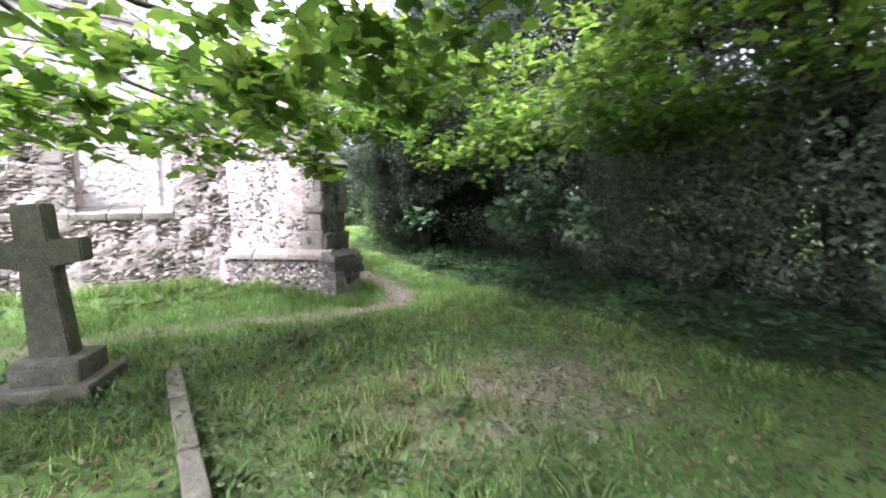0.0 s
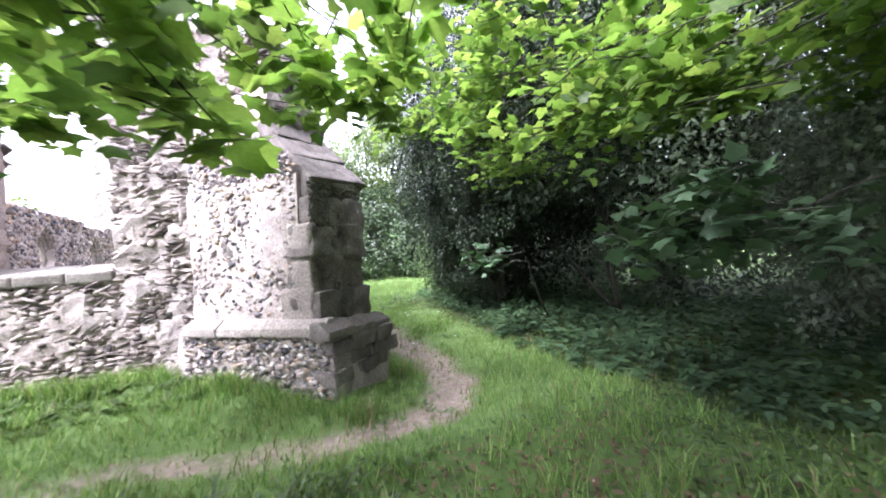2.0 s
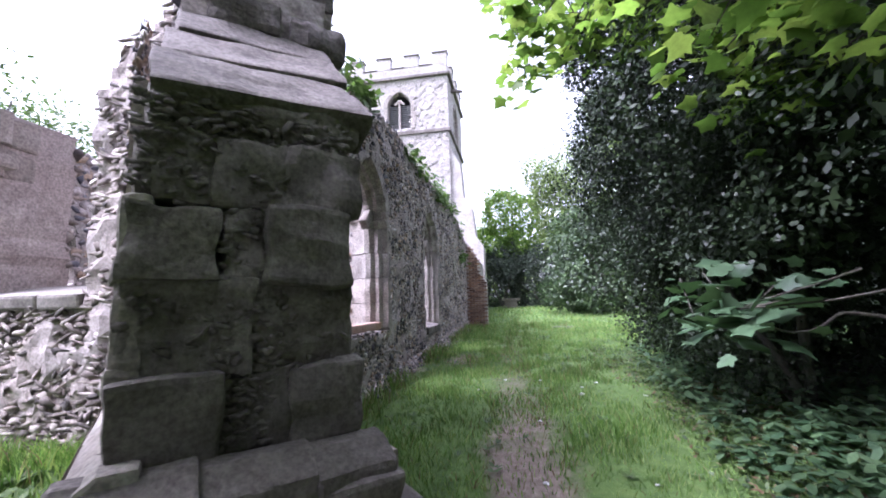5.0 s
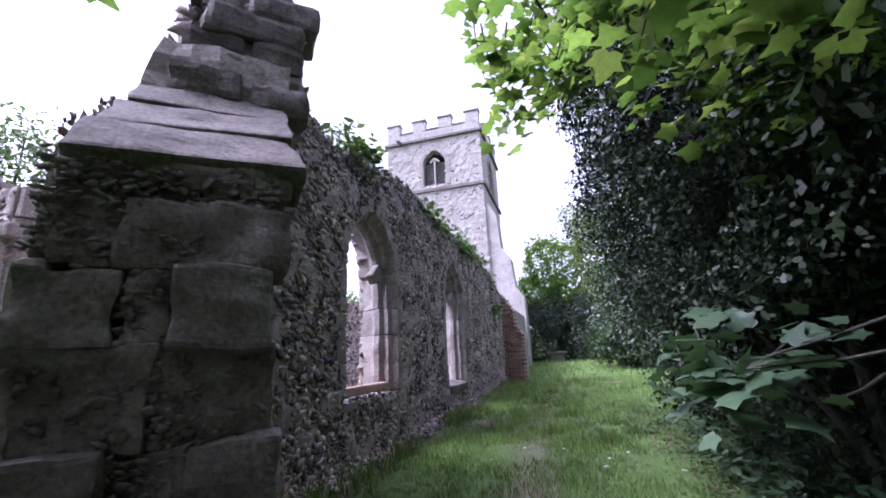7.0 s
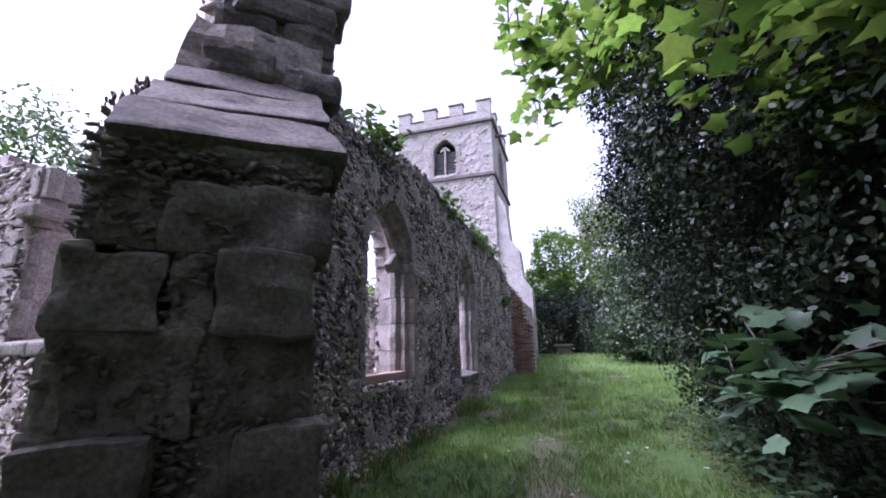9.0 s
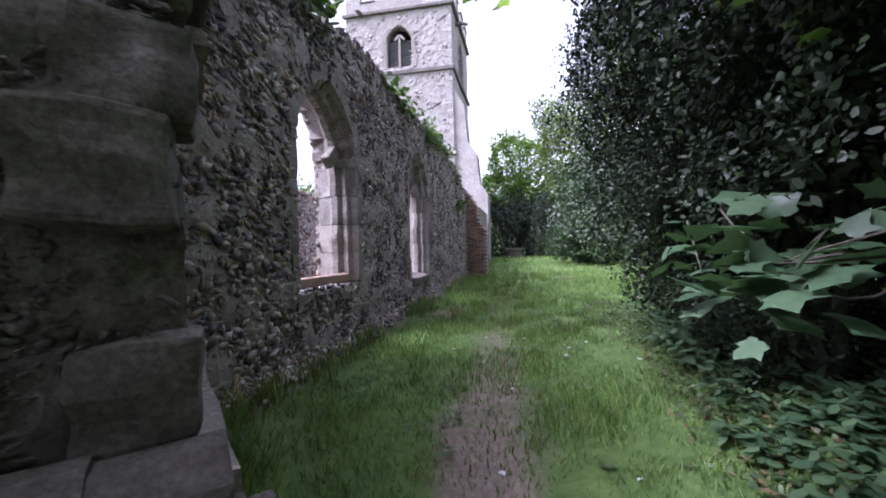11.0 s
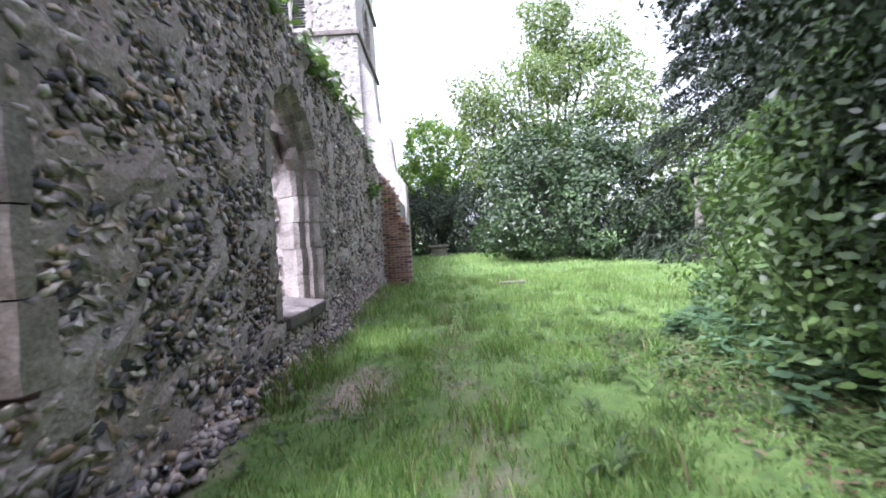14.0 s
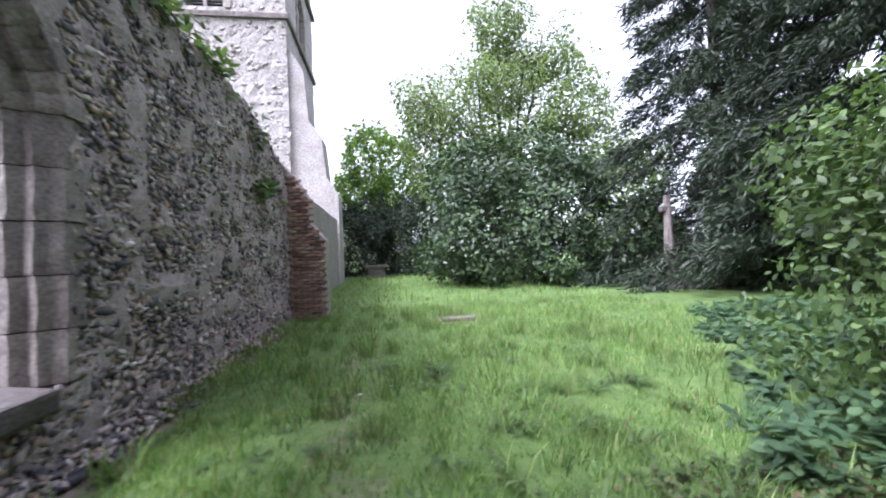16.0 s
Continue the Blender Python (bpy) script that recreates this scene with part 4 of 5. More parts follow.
        for k in range(12):
            z = 11.85 + k * 0.13
            for sgn in (-1, 1):
                bm = worn_block((0.60, 0.17, 0.03), 0.004, 0.002, 0, k)
                bmesh.ops.rotate(bm, cent=(0, 0, 0), matrix=Matrix.Rotation(0.7, 3, 'X'), verts=bm.verts)
                bmesh.ops.rotate(bm, cent=(0, 0, 0), matrix=Matrix.Rotation(ang, 3, 'Z'), verts=bm.verts)
                bmesh.ops.translate(bm, vec=o + u * (uc + sgn * 0.38) - nrm * 0.26 + Vector((0, 0, z)), verts=bm.verts)
                part("louvre", bm, SLATE, w)
        bm = worn_block((0.15, 0.16, 1.75), 0.03, 0.004, 0, 3)
        bmesh.ops.rotate(bm, cent=(0, 0, 0), matrix=Matrix.Rotation(ang, 3, 'Z'), verts=bm.verts)
        bmesh.ops.translate(bm, vec=o + u * uc - nrm * 0.16 + Vector((0, 0, 12.6)), verts=bm.verts)
        part("mullion", bm, ASHLAR, w)
        for sgn in (-1, 1):
            bm = worn_block((0.42, 0.14, 0.14), 0.03, 0.004, 0, 3)
            bmesh.ops.rotate(bm, cent=(0, 0, 0), matrix=Matrix.Rotation(sgn * 0.75, 3, 'Y'), verts=bm.verts)
            bmesh.ops.rotate(bm, cent=(0, 0, 0), matrix=Matrix.Rotation(ang, 3, 'Z'), verts=bm.verts)
            bmesh.ops.translate(bm, vec=o + u * (uc + sgn * 0.16) - nrm * 0.16 + Vector((0, 0, 13.5)), verts=bm.verts)
            part("tracery", bm, ASHLAR, w)
    prof_b = [(X1 - 0.3, -0.2), (0.0, -0.2), (0.0, 4.0), (-0.45, 4.7), (-0.6, 6.4), (-1.1, 7.1), (-1.25, 9.2), (X1 - 0.1, 10.4), (X1 - 0.3, 10.4)]
    bm = bmesh.new()
    rings = [[bm.verts.new((x, y, z)) for x, z in prof_b] for y in (Y0 + 0.15, Y0 + 1.5)]
    for k in range(len(prof_b)):
        w = (k + 1) % len(prof_b)
        bm.faces.new((rings[0][k], rings[0][w], rings[1][w], rings[1][k]))
    bm.faces.new(rings[0][::-1])
    bm.faces.new(rings[1])
    bmesh.ops.recalc_face_normals(bm, faces=bm.faces)
    part("buttress", bm, TOWERSTONE, t)
    belfry((X0, Y0, 0), (1, 0, 0), 3.30, "belfry_window")
    belfry((X1, Y0 + 0.02, 0), (0, 1, 0), 3.1, "belfry_window")
    for org, dr in (((X0 + 1.0, Y0, 15.02), (0, -1, 0)), ((X1, Y0 + 1.5, 14.6), (1, 0, 0))):
        v, f = tube([Vector(org), Vector(org) + Vector(dr) * 0.35, Vector(org) + Vector(dr) * 0.75 + Vector((0, 0, -0.1))], [0.14, 0.12, 0.08])
        mesh_object("gargoyle_spout", v, f, OLDSTONE, t)
    return t


church_tower()

# ---- churchyard things ----


def cross_grave():
    c = tagged(empty("cross_gravestone"), "leaning stone cross gravestone on a stepped base in grass", "gravestone")
    base = Matrix.Translation((-2.36, -3.1, -0.27)) @ Matrix.Rotation(-0.35, 4, 'Z') @ Matrix.Diagonal((1.06, 1.06, 1.16, 1))

    def add(name, size, at, seed, lean=0.0, label=""):
        bm = worn_block(size, 0.02, 0.012, 3, seed)
        bmesh.ops.translate(bm, vec=at, verts=bm.verts)
        bmesh.ops.transform(bm, matrix=base @ Matrix.Rotation(lean, 4, 'Y'), verts=bm.verts)
        part(name, bm, LICHEN, c, label)
    add("lower_step", (0.62, 0.54, 0.22), (0, 0, 0.04), 1)
    add("upper_step", (0.44, 0.38, 0.16), (0, 0, 0.22), 2)
    bm = bmesh.new()
    half, arm = 0.105, 0.30
    prof = [(-0.135, 0.28), (0.135, 0.28), (half, 0.92), (arm, 0.94), (arm, 1.10), (half, 1.10), (0.10, 1.34), (-0.10, 1.34), (-half, 1.10), (-arm, 1.10), (-arm, 0.94), (-half, 0.92)]
    fr = [bm.verts.new((x, -0.075, z)) for x, z in prof]
    bk = [bm.verts.new((x, 0.075, z)) for x, z in prof]
    bm.faces.new(fr)
    bm.faces.new(bk[::-1])
    for k in range(len(prof)):
        w = (k + 1) % len(prof)
        bm.faces.new((fr[w], fr[k], bk[k], bk[w]))
    bmesh.ops.recalc_face_normals(bm, faces=bm.faces)
    bmesh.ops.bevel(bm, geom=list(bm.edges), offset=0.012, segments=2, affect='EDGES')
    bmesh.ops.triangulate(bm, faces=bm.faces)
    bmesh.ops.transform(bm, matrix=base @ Matrix.Rotation(-0.05, 4, 'Y'), verts=bm.verts)
    part("cross", bm, LICHEN, c)
    return c


cross_grave()


def kerb():
    k = tagged(empty("grave_kerb"), "narrow grey stone grave kerb sunk in the grass", "kerb")
    a, b = Vector((-1.62, -3.1, -0.24)), Vector((-1.52, -5.5, -0.27))
    n = 3
    for q in range(n):
        p, r = a.lerp(b, q / n), a.lerp(b, (q + 1) / n)
        bm = worn_block((0.12, (r - p).length - 0.015, 0.16), 0.015, 0.008, 3, q)
        ang = math.atan2((r - p).y, (r - p).x) - math.pi / 2
        bmesh.ops.transform(bm, matrix=Matrix.Translation((p + r) / 2) @ Matrix.Rotation(ang, 4, 'Z'), verts=bm.verts)
        part("kerb_stone", bm, LICHEN, k)


kerb()


def far_monuments():
    g = float(ground_height(9.6, 14.2))
    c = tagged(empty("tall_cross"), "slender stone memorial cross on stepped base by the bushes", "monument")
    o = Matrix.Translation((9.6, 14.2, g))
    for q, (s, h, z) in enumerate(((0.95, 0.22, 0.08), (0.68, 0.2, 0.28), (0.46, 0.2, 0.47))):
        bm = worn_block((s, s, h), 0.03, 0.01, 2, q)
        bmesh.ops.translate(bm, vec=(0, 0, z), verts=bm.verts)
        bmesh.ops.transform(bm, matrix=o, verts=bm.verts)
        part("step", bm, OLDSTONE, c)
    v, f = tube([(9.6, 14.2, g + 0.55), (9.6, 14.2, g + 1.4), (9.6, 14.2, g + 2.3)], [0.15, 0.12, 0.085], 8)
    mesh_object("shaft", v, f, OLDSTONE, c)
    bm = worn_block((0.42, 0.14, 0.14), 0.02, 0.006, 2, 9)
    bmesh.ops.translate(bm, vec=(9.6, 14.2, g + 2.18), verts=bm.verts)
    part("arm", bm, OLDSTONE, c)
    bm = worn_block((0.14, 0.13, 0.3), 0.02, 0.006, 2, 9)
    bmesh.ops.translate(bm, vec=(9.6, 14.2, g + 2.4), verts=bm.verts)
    part("head", bm, OLDSTONE, c)
    g = float(ground_height(1.4, 24.0))
    t = tagged(empty("table_tomb"), "small grey stone table tomb under dark trees", "tomb")
    for nm, sz, z in (("slab", (1.15, 0.7, 0.12), 0.55), ("chest", (0.8, 0.45, 0.5), 0.27), ("base", (1.1, 0.65, 0.1), 0.04)):
        bm = worn_block(sz, 0.02, 0.01, 2, 4)
        bmesh.ops.translate(bm, vec=(1.4, 24.0, g + z), verts=bm.verts)
        part(nm, bm, LICHEN, t)
    g = float(ground_height(3.15, 11.5))
    s = worn_block((0.62, 0.3, 0.06), 0.015, 0.008, 3, 6)
    bmesh.ops.translate(s, vec=(3.2, 11.5, g - 0.005), verts=s.verts)
    tagged(part("flat_stone", s, LICHEN, None), "flat pale stone slab set in worn turf", "stone")


far_monuments()

# ---- trees and bushes ----


def crown(name, parent, blobs, density, size, material, shape=OVAL, tris=OVAL_TRI, seed=1, up=0.5, spread=0.6, shell=0.7, lumps=0.22, floor=0.05, clump=0.75, hollow=None):
    rng = np.random.default_rng(seed)
    p, n = in_blobs(blobs, density * 1.35, rng, shell, lumps, floor)
    # leaves gather in sprays, with gaps between them
    w = p / (size * 3.2)
    g = np.sin(w[:, 0] + 1.7 * np.sin(w[:, 1] * 0.7)) + np.sin(w[:, 1] * 1.1 + 1.5 * np.sin(w[:, 2] * 0.8)) + np.sin(w[:, 2] * 1.2 + 1.6 * np.sin(w[:, 0] * 0.6))
    keep = rng.random(len(p)) < np.clip(0.72 + clump * 0.42 * g, 0.12, 1.0)
    p, n, g = p[keep], n[keep], g[keep]
    p = p + n / np.linalg.norm(n, axis=1, keepdims=True) * (size * 1.1 * g)[:, None]
    p[:, 2] = np.maximum(p[:, 2], floor)
    if hollow:
        q = (p - np.array(hollow[:3])) / np.array(hollow[3:])
        keep = np.sum(q * q, axis=1) > 1 + 0.25 * np.sin(p[:, 1] * 5 + p[:, 2] * 4)
        p, n = p[keep], n[keep]
    n = n / np.linalg.norm(n, axis=1, keepdims=True) + np.array((0, 0, up)) + rng.normal(0, spread, n.shape)
    v, f = leaves(p, n, size * rng.uniform(0.6, 1.3, len(p)), shape, tris, 0.25, rng)
    ob = mesh_object(name, v, f, material, parent)
    return tagged(ob, kind="stuff")


def stems(name, parent, base, tips, r0, seed=0.0, sag=0.0, amp=0.25, material=None):
    rows = []
    for k, tip in enumerate(tips):
        path = wander(base, tip, 7, amp, sag, seed + k)
        rows.append(tube(path, [r0 * (1 - 0.85 * i / 7) for i in range(8)], 6))
    v, f = join_tubes(rows)
    return mesh_object(name, v, f, material or BARK, parent, smooth=True)


def bush(name, label, base, blobs, density, size, material, seed, tips, r0=0.06, category="bush", **kw):
    b = tagged(empty(name), label, category)
    stems("trunk" if category == "tree" else "stem", b, base, tips, r0, seed)
    crown("crown" if category == "tree" else "foliage", b, blobs, density, size, material, seed=seed, **kw)
    return b


# dark holly mass beside the path, hollow beneath where no light comes
HOLLOW = (4.3, -0.5, 0.55, 1.7, 2.1, 1.35)
HN = [(3.95, 2.4, 2.5, 1.25, 1.5, 2.2), (4.0, 0.5, 2.4, 1.0, 1.5, 2.0), (4.6, 3.6, 2.1, 1.05, 1.0, 1.7), (4.1, 2.0, 4.6, 1.6, 2.0, 1.9), (4.2, -0.6, 4.3, 1.3, 1.5, 1.3), (3.35, 1.2, 3.1, 1.0, 1.3, 1.5), (3.4, 2.8, 2.7, 0.95, 1.2, 1.4), (3.7, 1.6, 1.2, 0.85, 1.5, 1.0)]
HF = [(5.0, -0.2, 2.6, 1.7, 2.2, 2.3), (4.7, 1.6, 2.3, 1.5, 1.9, 2.2), (5.2, 3.2, 2.2, 1.6, 1.7, 2.1), (5.2, 0.8, 4.6, 1.9, 2.6, 1.9), (5.9, -1.2, 5.2, 2.0, 2.5, 1.9)]
HT = [(5.6, -2.6, 2.7, 1.9, 1.8, 2.2), (6.2, -4.2, 2.9, 1.9, 2.1, 2.3), (6.1, -3.6, 1.2, 1.4, 1.5, 1.7), (6.4, -5.8, 1.6, 1.5, 1.6, 2.2), (6.2, -7.8, 2.0, 1.9, 1.7, 2.5), (6.6, -6.4, 3.6, 1.6, 1.7, 1.6)]
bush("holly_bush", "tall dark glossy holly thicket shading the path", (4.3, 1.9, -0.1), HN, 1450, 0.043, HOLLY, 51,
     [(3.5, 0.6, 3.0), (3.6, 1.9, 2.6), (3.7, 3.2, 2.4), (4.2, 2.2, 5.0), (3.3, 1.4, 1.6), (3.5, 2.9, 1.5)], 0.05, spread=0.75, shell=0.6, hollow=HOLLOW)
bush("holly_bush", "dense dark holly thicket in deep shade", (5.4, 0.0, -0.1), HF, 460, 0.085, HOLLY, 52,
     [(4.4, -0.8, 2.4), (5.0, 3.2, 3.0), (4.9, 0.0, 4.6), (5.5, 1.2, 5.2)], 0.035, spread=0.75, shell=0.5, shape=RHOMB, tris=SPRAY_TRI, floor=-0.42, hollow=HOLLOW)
# rest of the thicket, its leaf colour lightened for sky glints
bush("thicket_bush", "dense thicket with sky glints put into its grey-green leaves", (6.6, -4.6, -0.45), HT, 520, 0.075, THICKET, 53,
     [(5.4, -2.4, 2.4), (5.6, -4.2, 3.2), (6.0, -6.0, 2.6), (6.2, -7.4, 3.0), (6.8, -5.0, 4.4)], 0.035, spread=0.8, shell=0.5, shape=RHOMB, tris=SPRAY_TRI, floor=-0.42, hollow=HOLLOW)
# deeper woodland behind it
for k, (x, y, h, r) in enumerate(((6.8, -7.2, 2.9, 2.0), (8.5, -3.5, 3.1, 2.4), (8.0, 1.0, 4.0, 2.6), (9.5, -8.0, 3.2, 2.8), (5.0, -10.0, 3.6, 2.8), (9.0, 4.6, 4.4, 2.4), (11.5, -1.0, 4.0, 3.2), (-1.5, -13.5, 5.5, 3.6), (-8.5, -10.5, 5.5, 3.4))):
    bush("woodland_bush", "dense dark woodland thicket behind the graves", (x, y, -0.4), [(x, y, h * 0.5, r, r, h * 0.55), (x + 0.8, y + 0.6, h * 0.95, r * 0.9, r * 0.9, h * 0.5)], 170, 0.13, THICKET, 60 + k,
         [(x - 0.8, y, h * 0.6), (x + 0.7, y + 0.5, h * 0.8), (x, y - 0.8, h)], 0.10, category="tree", spread=0.8, shell=0.45, shape=RHOMB, tris=SPRAY_TRI, floor=-0.42)
# lighter bush where the grass opens
LB1 = [(4.98, 5.9, 0.95, 0.75, 0.75, 0.8), (5.25, 6.1, 1.65, 0.75, 0.75, 0.65), (4.6, 5.0, 0.8, 0.75, 0.8, 0.7), (4.6, 4.4, 1.5, 0.8, 0.8, 0.9), (4.05, 4.0, 1.0, 0.7, 0.75, 0.8), (4.2, 4.0, 1.9, 0.65, 0.7, 0.7)]
bush("elder_bush", "light green leafy elder bush at the path's edge", (4.9, 6.1, -0.05), LB1, 620, 0.07, LAUREL, 71, [(4.5, 5.7, 1.2), (5.2, 6.4, 2.0), (4.8, 6.0, 1.8), (4.2, 4.6, 1.8), (3.8, 5.0, 1.1)], 0.025, shell=0.4, spread=0.8)
# tall crowns added, mostly unseen, to shade the thicket and the old graves; their trunks stand back in the wood
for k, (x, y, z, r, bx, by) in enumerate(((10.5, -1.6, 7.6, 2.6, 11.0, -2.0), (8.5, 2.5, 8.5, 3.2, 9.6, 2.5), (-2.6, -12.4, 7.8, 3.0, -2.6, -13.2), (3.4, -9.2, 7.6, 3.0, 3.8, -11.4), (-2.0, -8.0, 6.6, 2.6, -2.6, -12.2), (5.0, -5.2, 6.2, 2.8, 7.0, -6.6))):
    bush("shade_tree", "tall added tree, mostly out of view, shading thicket and graves", (bx, by, -0.4), [(x, y, z, r, r, 2.2), (x + 1.2, y - 0.8, z + 1.6, r * 0.8, r * 0.8, 1.6)], 190, 0.19, HOLLY, 300 + k, [(x, y, z), (x + 1.5, y - 1, z + 1), (x - 1.0, y + 0.6, z)], 0.16, category="tree", spread=0.8, shell=0.3, shape=RHOMB, tris=SPRAY_TRI)
# big rounded bush closing the lawn, with a paler tree above it
BB = [(9.7, 16.6, 1.5, 1.5, 1.4, 1.6), (4.3, 18.2, 1.6, 1.3, 1.3, 1.7), (5.6, 17.6, 2.0, 2.2, 1.8, 2.1), (8.0, 17.0, 1.9, 2.2, 1.8, 2.0), (6.8, 18.2, 3.8, 2.2, 1.8, 1.9), (5.0, 18.8, 3.4, 1.6, 1.5, 1.8), (8.8, 18.2, 3.2, 1.7, 1.6, 1.7)]
bush("laurel_bush", "huge rounded evergreen bush at the lawn's end", (6.8, 18.0, 0.0), BB, 150, 0.17, BUSHLEAF, 81, [(5.5, 17.4, 2.6), (7.8, 17.0, 2.4), (6.8, 18.0, 4.4), (5.0, 18.6, 3.8)], 0.14, spread=0.7)
PT = [(12.8, 23.0, 6.0, 1.9, 1.8, 2.0), (3.4, 24.0, 8.6, 1.4, 1.4, 1.5), (6.0, 23.5, 8.5, 2.5, 2.0, 2.4), (8.6, 24.0, 10.0, 2.5, 2.0, 2.5), (11.2, 23.2, 8.6, 2.4, 2.0, 2.2), (8.0, 24.0, 12.6, 2.0, 1.8, 1.7), (4.6, 23.6, 6.2, 1.8, 1.7, 2.2), (10.4, 24.0, 11.6, 1.9, 1.6, 1.7), (6.6, 23.6, 5.6, 2.0, 1.8, 2.0), (9.6, 23.4, 6.4, 2.2, 1.8, 2.2)]
bush("pale_tree", "pale spring-green tree with open twiggy crown", (7.6, 24.0, 0.2), PT, 78, 0.19, PALELEAF, 82, [(6.0, 23.4, 9.6), (8.8, 24.0, 11.2), (11.0, 23.2, 9.6), (8.0, 24.0, 13.6), (4.6, 23.6, 7.0), (10.4, 24.0, 12.6), (6.6, 23.6, 11.0), (9.4, 23.6, 12.2)], 0.16, category="tree", shell=0.35, spread=0.9)
# trees beyond the tower's foot
bush("lime_tree", "bright green tree behind the tower buttress", (1.6, 30.0, 0.3), [(1.8, 30, 7.2, 2.4, 2.2, 2.6), (3.2, 31, 5.4, 2.0, 2.0, 2.2), (0.4, 30.5, 5.0, 1.9, 1.9, 2.2)], 90, 0.24, MAPLE, 83, [(1.8, 30, 8.0), (3.2, 31, 6.0), (0.6, 30.5, 5.8)], 0.2, category="tree", spread=0.8)
for k, (x, y) in enumerate(((0.8, 26.5), (3.4, 25.6), (-0.6, 28.0), (5.4, 26.6), (2.2, 28.0))):
    bush("yew_tree", "low dark yew in deep shade beyond the lawn", (x, y, 0.2), [(x, y, 1.9, 1.9, 1.7, 2.0), (x, y + 0.4, 3.4, 1.5, 1.4, 1.3)], 90, 0.16, CONIFER, 90 + k, [(x - 0.6, y, 2.2), (x + 0.6, y, 2.6)], 0.12, category="tree", spread=0.8)
for k, (x, y, z, r) in enumerate(((-12.2, 4.6, 6.5, 1.9), (-14.5, 9.0, 6.0, 2.6), (-13.6, 2.2, 5.0, 2.2))):
    bush("ash_tree", "grey-green airy tree beyond the ruined nave", (x, y, 0.0), [(x, y, z, r, r, r * 0.9), (x + 1.0, y + 0.8, z * 0.72, r * 0.8, r * 0.8, r * 0.7)], 90, 0.15, LAUREL, 100 + k, [(x, y, z + 1.2), (x + 1.2, y + 1, z), (x - 1.2, y - 0.8, z)], 0.14, category="tree", shell=0.3, spread=0.9)
for k in range(22):
    rnd = random.Random(400 + k)
    a = math.radians(-35 + k * 17)
    d = rnd.uniform(34, 46)
    x, y, h = 2 + d * math.sin(a), 6 + d * math.cos(a), rnd.uniform(7, 10)
    if abs(x + 5) < 5 and y > 0:
        h = 5
    bush("far_tree", "distant green woodland tree round the churchyard", (x, y, 0), [(x, y, h * 0.5, 4.2, 4.2, h * 0.5), (x + 1.5, y + 1, h * 0.75, 3.0, 3.0, h * 0.35)], 9, 0.55, LAUREL if k % 2 else PALELEAF, 120 + k, [(x, y, h * 0.7), (x + 1, y, h * 0.6)], 0.25, category="tree", spread=0.9)


def spruce(x, y, h, r, seed):
    """A conifer of drooping tiers."""
    s = tagged(empty("spruce_tree"), "tall dark conifer with drooping feathery boughs", "tree")
    g = float(ground_height(x, y))
    v, f = tube([(x, y, g - 0.1), (x, y, g + h * 0.5), (x, y, g + h)], [0.24, 0.15, 0.03], 8)
    mesh_object("trunk", v, f, BARK, s, smooth=True)
    rng = np.random.default_rng(seed)
    P, N, H, rows = [], [], [], []
    for t in np.arange(0.06, 0.98, 0.032):
        L = r * (1 - t) ** 0.75 * rng.uniform(0.8, 1.15)
        for k in range(9):
            a = rng.uniform(0, 2 * math.pi)
            tip = np.array((x + math.cos(a) * L, y + math.sin(a) * L, g + h * t - 0.28 * L + 0.2))
            b = np.array((x, y, g + h * t + 0.15))
            rows.append(tube([Vector(b), Vector(b * 0.5 + tip * 0.5 + np.array((0, 0, 0.08 * L))), Vector(tip)], [0.03, 0.018, 0.006], 4))
            n = int(170 * L)
            q = rng.random(n) ** 0.6
            c = b * (1 - q[:, None]) + tip * q[:, None]
            c[:, 2] += 0.3 * L * q * (1 - q)
            c += rng.normal(0, 0.11, (n, 3))
            c[:, 2] -= np.abs(rng.normal(0, 0.13, n))
            P.append(c)
            N.append(rng.normal(0, 0.6, (n, 3)) + np.array((0, 0, 0.7)))
            H.append(np.tile((tip - b) / max(L, 0.1), (n, 1)) + rng.normal(0, 0.45, (n, 3)) + np.array((0, 0, -0.5)))
    v, f = join_tubes(rows)
    tagged(mesh_object("bough", v, f, BARK, s), kind="stuff")
    P, N, H = np.concatenate(P), np.concatenate(N), np.concatenate(H)
    v, f = leaves(P, N, rng.uniform(0.12, 0.30, len(P)), SPRAY, SPRAY_TRI, 0.3, rng, H)
    tagged(mesh_object("foliage", v, f, CONIFER, s), kind="stuff")


spruce(12.4, 15.4, 15.0, 4.8, 5)
spruce(12.2, 10.6, 14.0, 4.4, 6)


